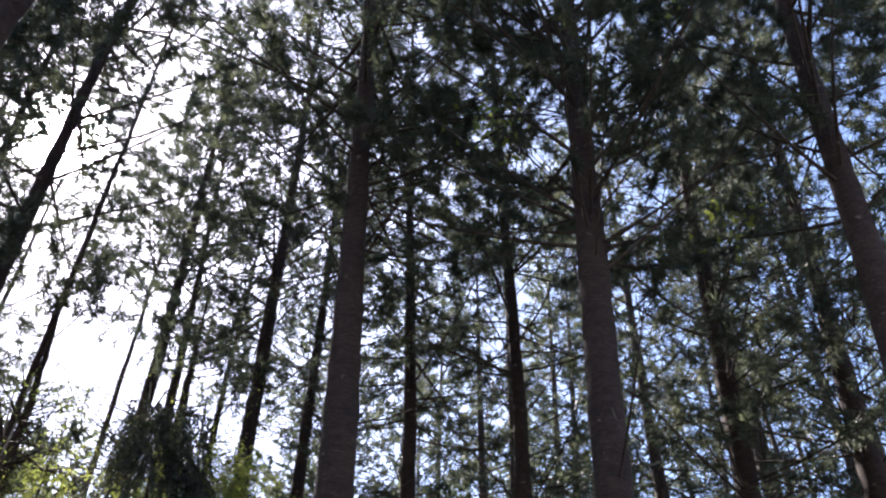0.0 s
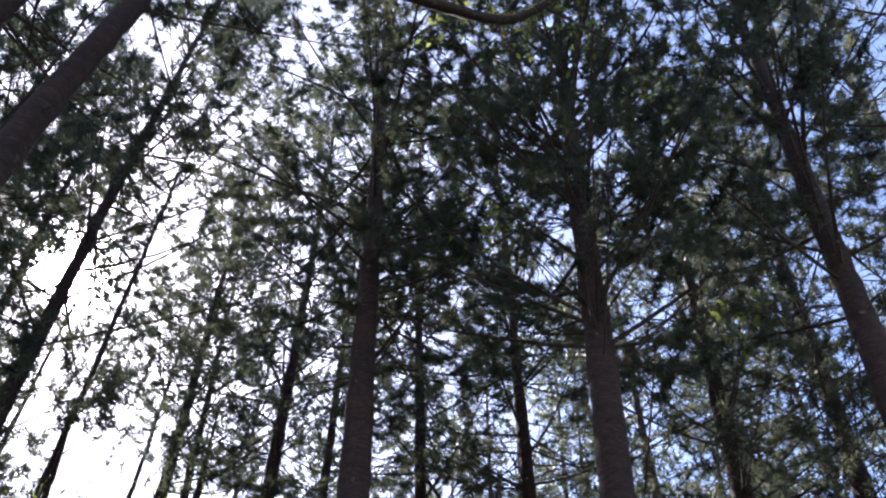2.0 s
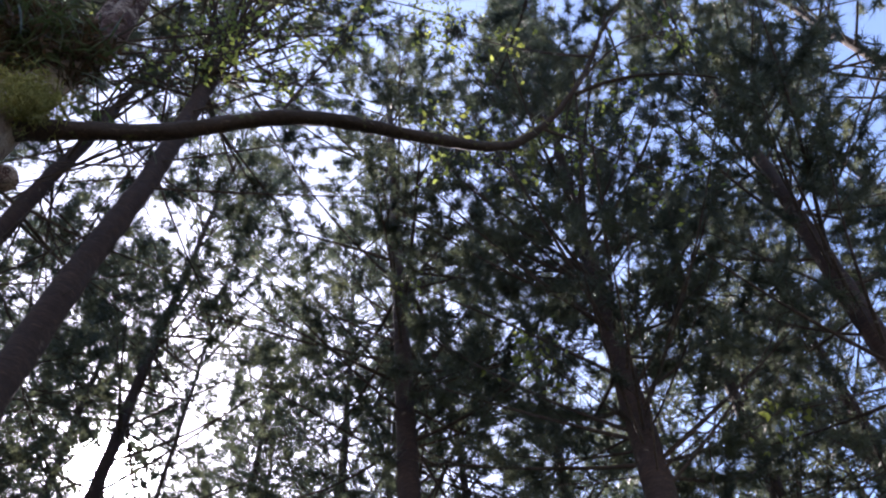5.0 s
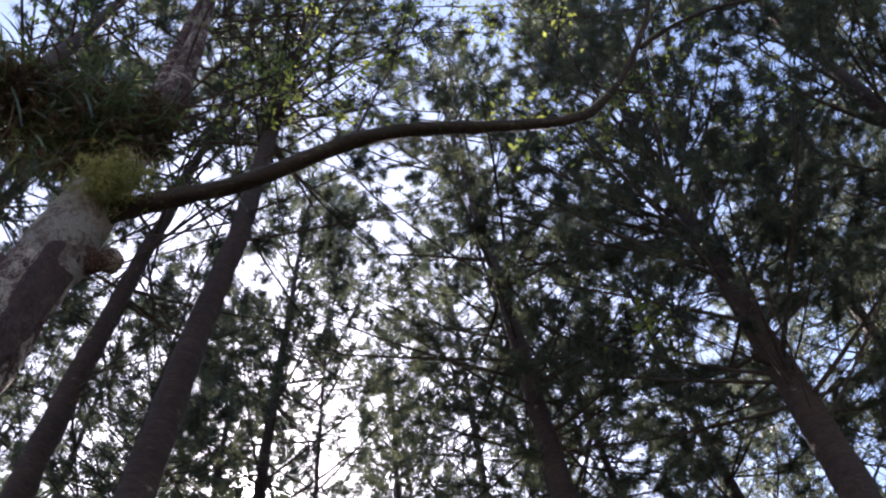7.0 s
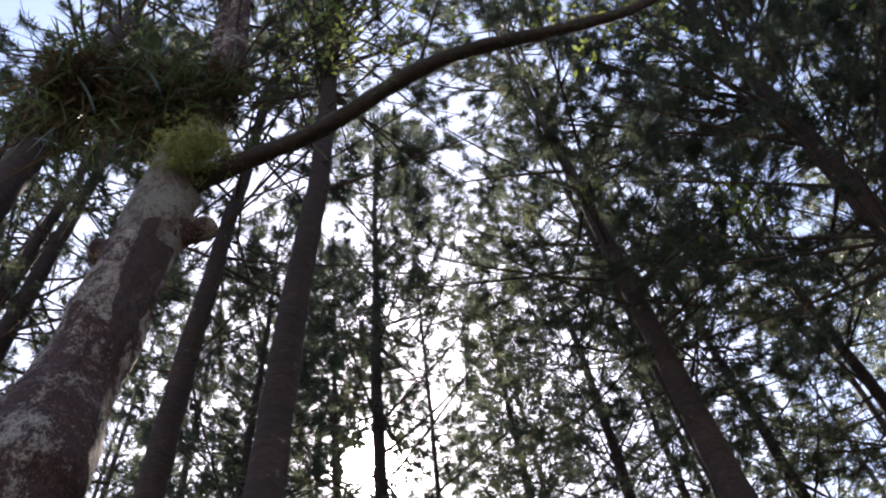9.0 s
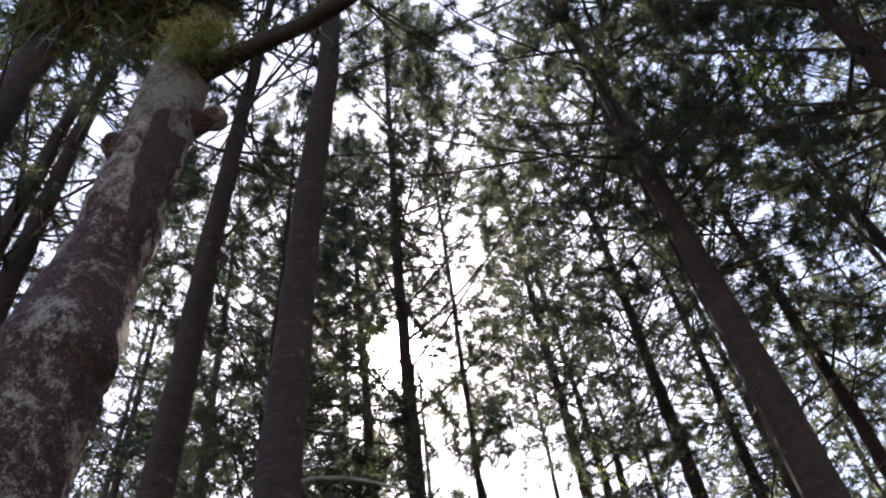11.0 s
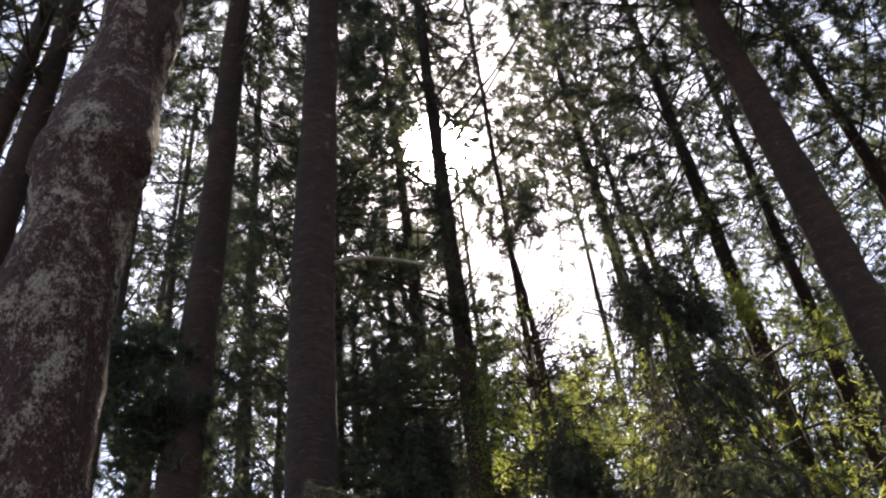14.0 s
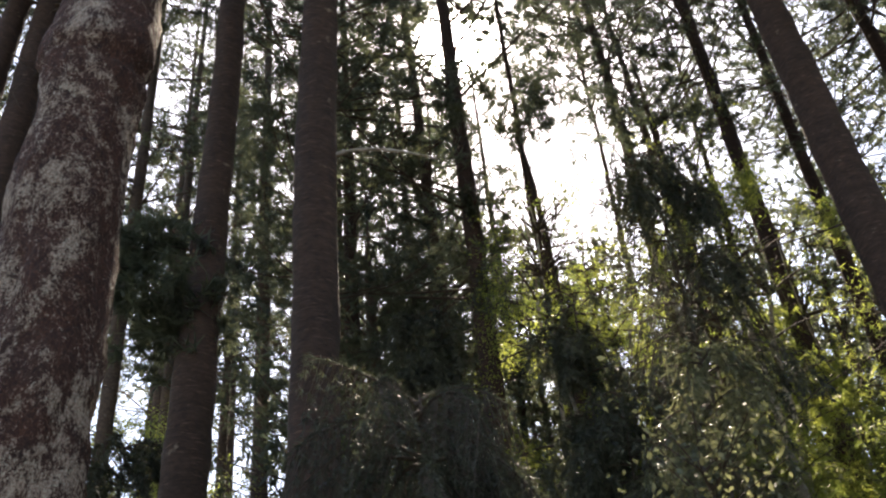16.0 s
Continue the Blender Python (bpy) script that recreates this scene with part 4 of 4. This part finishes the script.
    # broken stubs at the collar
    for ang, zq, length, rad in ((0.1, 8.5, 0.2, 0.1), (3.0, 8.2, 0.14, 0.1)):
        b = Build()
        c = at_z(zq)
        d = np.array([math.cos(ang), math.sin(ang), 0.05])
        p = np.array([c + d * s for s in np.linspace(0.12, 0.25 + length, 9)]) + np.c_[np.zeros(9), np.zeros(9), np.linspace(-0.1, 0.05, 9)]
        tube(b, p, np.array([2.0, 1.7, 1.4, 1.15, 0.95, 0.9, 0.98, 1.0, 0.7]) * rad, 14, rng, 0.06)
        part("branch_stub", b.mesh("branch_stub", BARK_LICHEN, True), ob, "short broken branch stub")
    # upper stem and a fork
    b = Build()
    p = np.array([at_z(9.7), [-0.03, 0.32, 11.0 - g], [0.02, 0.34, 12.6 - g], [-0.1, 0.28, 15.6 - g], [-0.3, 0.1, 18.0 - g]])
    q = np.concatenate([bezier(p[0], p[1], p[2], 14), bezier(p[2], p[3], p[4], 12)[1:]])
    tube(b, q, np.interp(np.arange(len(q)), [0, 5, 13, 24], [0.225, 0.2, 0.17, 0.07]), 18, rng, 0.05)
    part("upper_stem", b.mesh("upper_stem", BARK_LICHEN, True), ob)
    b = Build()
    q = bezier(q[9], q[9] + np.array([-0.3, 0.0, 2.2]), q[9] + np.array([-0.55, 0.1, 8.0]), 14)
    tube(b, q, np.linspace(0.115, 0.05, 14), 12, rng, 0.05)
    part("fork", b.mesh("fork", BARK_LICHEN, True), ob)
    # the long limb that arches away and turns up
    o = Vector((x, y, g))
    pts = np.array([(-1.78, 3.72, 9.0), (-1.55, 3.62, 9.12), (-0.91, 3.42, 9.25), (-0.42, 3.23, 9.27), (0.05, 2.96, 9.45), (0.57, 2.70, 9.47), (1.15, 2.64, 9.64), (1.65, 2.59, 9.78), (2.24, 2.52, 9.98), (2.50, 2.38, 10.16), (2.76, 2.05, 10.48), (2.93, 1.54, 10.95), (3.05, 1.2, 11.8)]) - np.array(o)
    s = np.linspace(0, 12, 60)
    line = np.c_[[np.interp(s, np.arange(13), pts[:, c]) for c in range(3)]].T
    for c in range(3):
        line[:, c] = np.convolve(np.pad(line[:, c], 3, "edge"), np.ones(7) / 7, "valid")
    b = Build()
    tube(b, line, np.interp(s, [0, 2, 5, 7.5, 9, 12], [0.1, 0.075, 0.062, 0.05, 0.036, 0.014]), 12, rng, 0.09)
    part("limb", b.mesh("limb", MOSSY, True), ob, "long curved limb with mossy bark")
    b = Build()
    tube(b, bezier(np.array((2.83, 1.9, 10.58)) - np.array(o), np.array((3.3, 1.5, 10.98)) - np.array(o), np.array((4.05, 1.22, 10.7)) - np.array(o), 12), np.linspace(0.024, 0.008, 12), 8, rng, 0.05)
    part("side_branch", b.mesh("side_branch", MOSSY, True), ob)
    # twigs and leaves from limb and stem
    wood, green = Build(), Build()
    at = []
    starts = [(line[50], (0.5, -0.8, 0.7), 1.6), (line[46], (0.9, 0.1, 0.5), 1.5), (line[56], (0.2, -0.6, 0.8), 1.6), (line[22], (0.3, -0.5, 0.9), 1.3), (line[52], (0.3, 0.5, 0.9), 2.6), (line[54], (-0.3, 0.4, 1.0), 2.6), (line[47], (0.0, 0.6, 0.9), 2.2), (line[58], (0.5, 0.3, 0.9), 2.4), (line[40], (-0.2, 0.3, 1.0), 1.8)]
    for h, ang, length in ((10.8, -0.6, 2.2), (11.6, -0.9, 2.4), (12.3, -0.2, 2.2), (13.4, -1.3, 2.0), (14.2, 0.2, 2.4), (15.2, -0.6, 2.0), (12.9, 2.6, 2.0), (14.6, 3.4, 1.8), (11.2, -2.4, 1.8), (15.8, -0.3, 3.0), (16.4, 0.5, 3.2), (16.9, -0.9, 3.2), (17.4, 0.1, 2.8), (17.0, -1.6, 2.6), (16.2, 1.2, 2.6), (17.6, 2.2, 2.2)):
        starts.append((np.array([0.0, 0.32, h - g]), (math.cos(ang), math.sin(ang), 0.35), length))
    starts += [(np.array([0.0, 0.32, 11.6 - g]), (0.80, -0.35, 0.48), 2.17), (np.array([0.0, 0.32, 12.0 - g]), (0.84, -0.42, 0.35), 3.00)]
    for h, ang, length in ((15.4, -0.15, 5.0), (16.4, -0.22, 5.4), (17.0, -0.1, 5.2), (16.0, -0.35, 5.0)):
        starts.append((np.array([0.0, 0.3, h - g]), (math.cos(ang), math.sin(ang), 0.22), length))
    for s0, d, length in starts:
        d = unit(np.array(d))
        p = bezier(s0, s0 + d * length * 0.5 + rng.normal(0, 0.12, 3), s0 + d * length + rng.normal(0, 0.2, 3), 9)
        tube(wood, p, np.linspace(0.017, 0.004, 9), 6, cap=False)
        for k in range(9):
            c = p[rng.integers(3, 9)]
            e = c + unit(d + rng.normal(0, 0.8, 3)) * rng.uniform(0.25, 0.7)
            sticks(wood, [c], [e], 0.007, 0.003)
            m = 9
            at.append(c + (e - c) * rng.uniform(0.3, 1.1, (m, 1)) + rng.normal(0, 0.09, (m, 3)))
    stuff(part("branchwork", wood.mesh("branchwork", TWIG), ob))
    leaves(green, rng, np.concatenate(at), 0.078)
    stuff(part("crown", green.mesh("crown", LEAF), ob, "sparse bright green leaves"))
    # moss on the limb's root and along its top
    b = Build()
    c = np.array([-1.56, 3.4, 9.2]) - np.array(o)
    pos = c + rng.normal(0, 1, (900, 3)) * (0.13, 0.1, 0.12)
    tufts(b, rng, pos, rng.normal(size=(900, 3)), 0.07, 5, 0.006)
    lump = bmesh.new()
    bmesh.ops.create_icosphere(lump, subdivisions=3, radius=0.13)
    for q in lump.verts:
        q.co *= 1 + 0.35 * noise.noise(q.co * 6)
        q.co = Vector((q.co.x * 1.15, q.co.y * 0.9, q.co.z * 1.0)) + Vector(c)
    me = bpy.data.meshes.new("moss_cushion")
    lump.to_mesh(me)
    lump.free()
    me.materials.append(MOSS)
    part("moss_cushion", me, ob, "yellow-green moss cushion at the limb's root")
    j = rng.integers(4, 56, 260)
    tufts(b, rng, line[j] + rng.normal(0, 0.02, (260, 3)) + (0, 0, 0.05), np.tile((0, 0, 1.0), (260, 1)), 0.045, 5, 0.007)
    stuff(part("moss", b.mesh("moss", MOSS), ob, "yellow-green moss cushion"))


old_tree()


def fern_clump(seed, centre, reach, count, length, label, mat=FERN, dead=60):
    """A clump of strap fern fronds that arch out and hang."""
    rng = np.random.default_rng(seed)
    ob = new("fern_clump")
    ob.location = centre
    tagged(ob, label, "fern", "epiphytic ferns")
    for name, n, m, sag in (("fronds", count, mat, 0.5), ("dead_fronds", dead, DEAD, 1.1)):
        if not n:
            continue
        b = Build()
        for k in range(n):
            d = unit(rng.normal(size=3) * (1, 1, 0.8) + np.array([0, 0, 0.35]))
            s = rng.normal(0, 0.45, 3) * np.array(reach)
            L = length * rng.uniform(0.5, 1.25)
            t = np.linspace(0, 1, 6)[:, None]
            p = s + d * L * t + np.array([0, 0, -sag * L]) * t * t
            side = unit(np.cross(d, rng.normal(size=3)))
            w = (0.0095 * np.sin(np.pi * np.clip(0.12 + 0.88 * t, 0, 1)) + 0.002)
            v = np.stack([p - side * w, p + side * w], 1).reshape(-1, 3)
            b.add(v, [[2 * i, 2 * i + 1, 2 * i + 3, 2 * i + 2] for i in range(5)])
        stuff(part(name, b.mesh(name, m), ob, "brown withered fronds" if name == "dead_fronds" else ""))
    if not dead:
        return ob
    b = Build()
    pos = rng.normal(0, 0.5, (500, 3)) * np.array(reach)
    tufts(b, rng, pos * 0.8, rng.normal(size=(500, 3)), 0.12, 5, 0.016)
    stuff(part("root_mass", b.mesh("root_mass", DEAD), ob, "dark fibrous root mass"))
    return ob


fern_clump(401, (-2.08, 3.45, 10.6), (0.48, 0.42, 0.75), 760, 0.38, "large clump of strap ferns hung on the old trunk")
fern_clump(402, (-1.62, 3.55, 11.0), (0.28, 0.25, 0.7), 160, 0.38, "ferns on the old tree's upper stem", dead=20)
fern_clump(403, (2.55, 2.35, 10.3), (0.22, 0.2, 0.25), 40, 0.16, "small green ferns where the limb turns up", FERN, 0)
fern_clump(404, (-1.0, 3.42, 9.32), (0.3, 0.08, 0.06), 50, 0.16, "small ferns along the mossy limb", dead=0)


# ---- ferns on the conifer beside it ----
fern_clump(406, (-2.75, 3.3, 10.6), (0.4, 0.4, 0.5), 260, 0.5, "ferns and withered fronds hanging beside the old trunk", dead=160)
fern_clump(405, (-3.95, 4.6, 13.0), (0.45, 0.45, 0.8), 600, 0.55, "clump of strap ferns on the dark trunk")
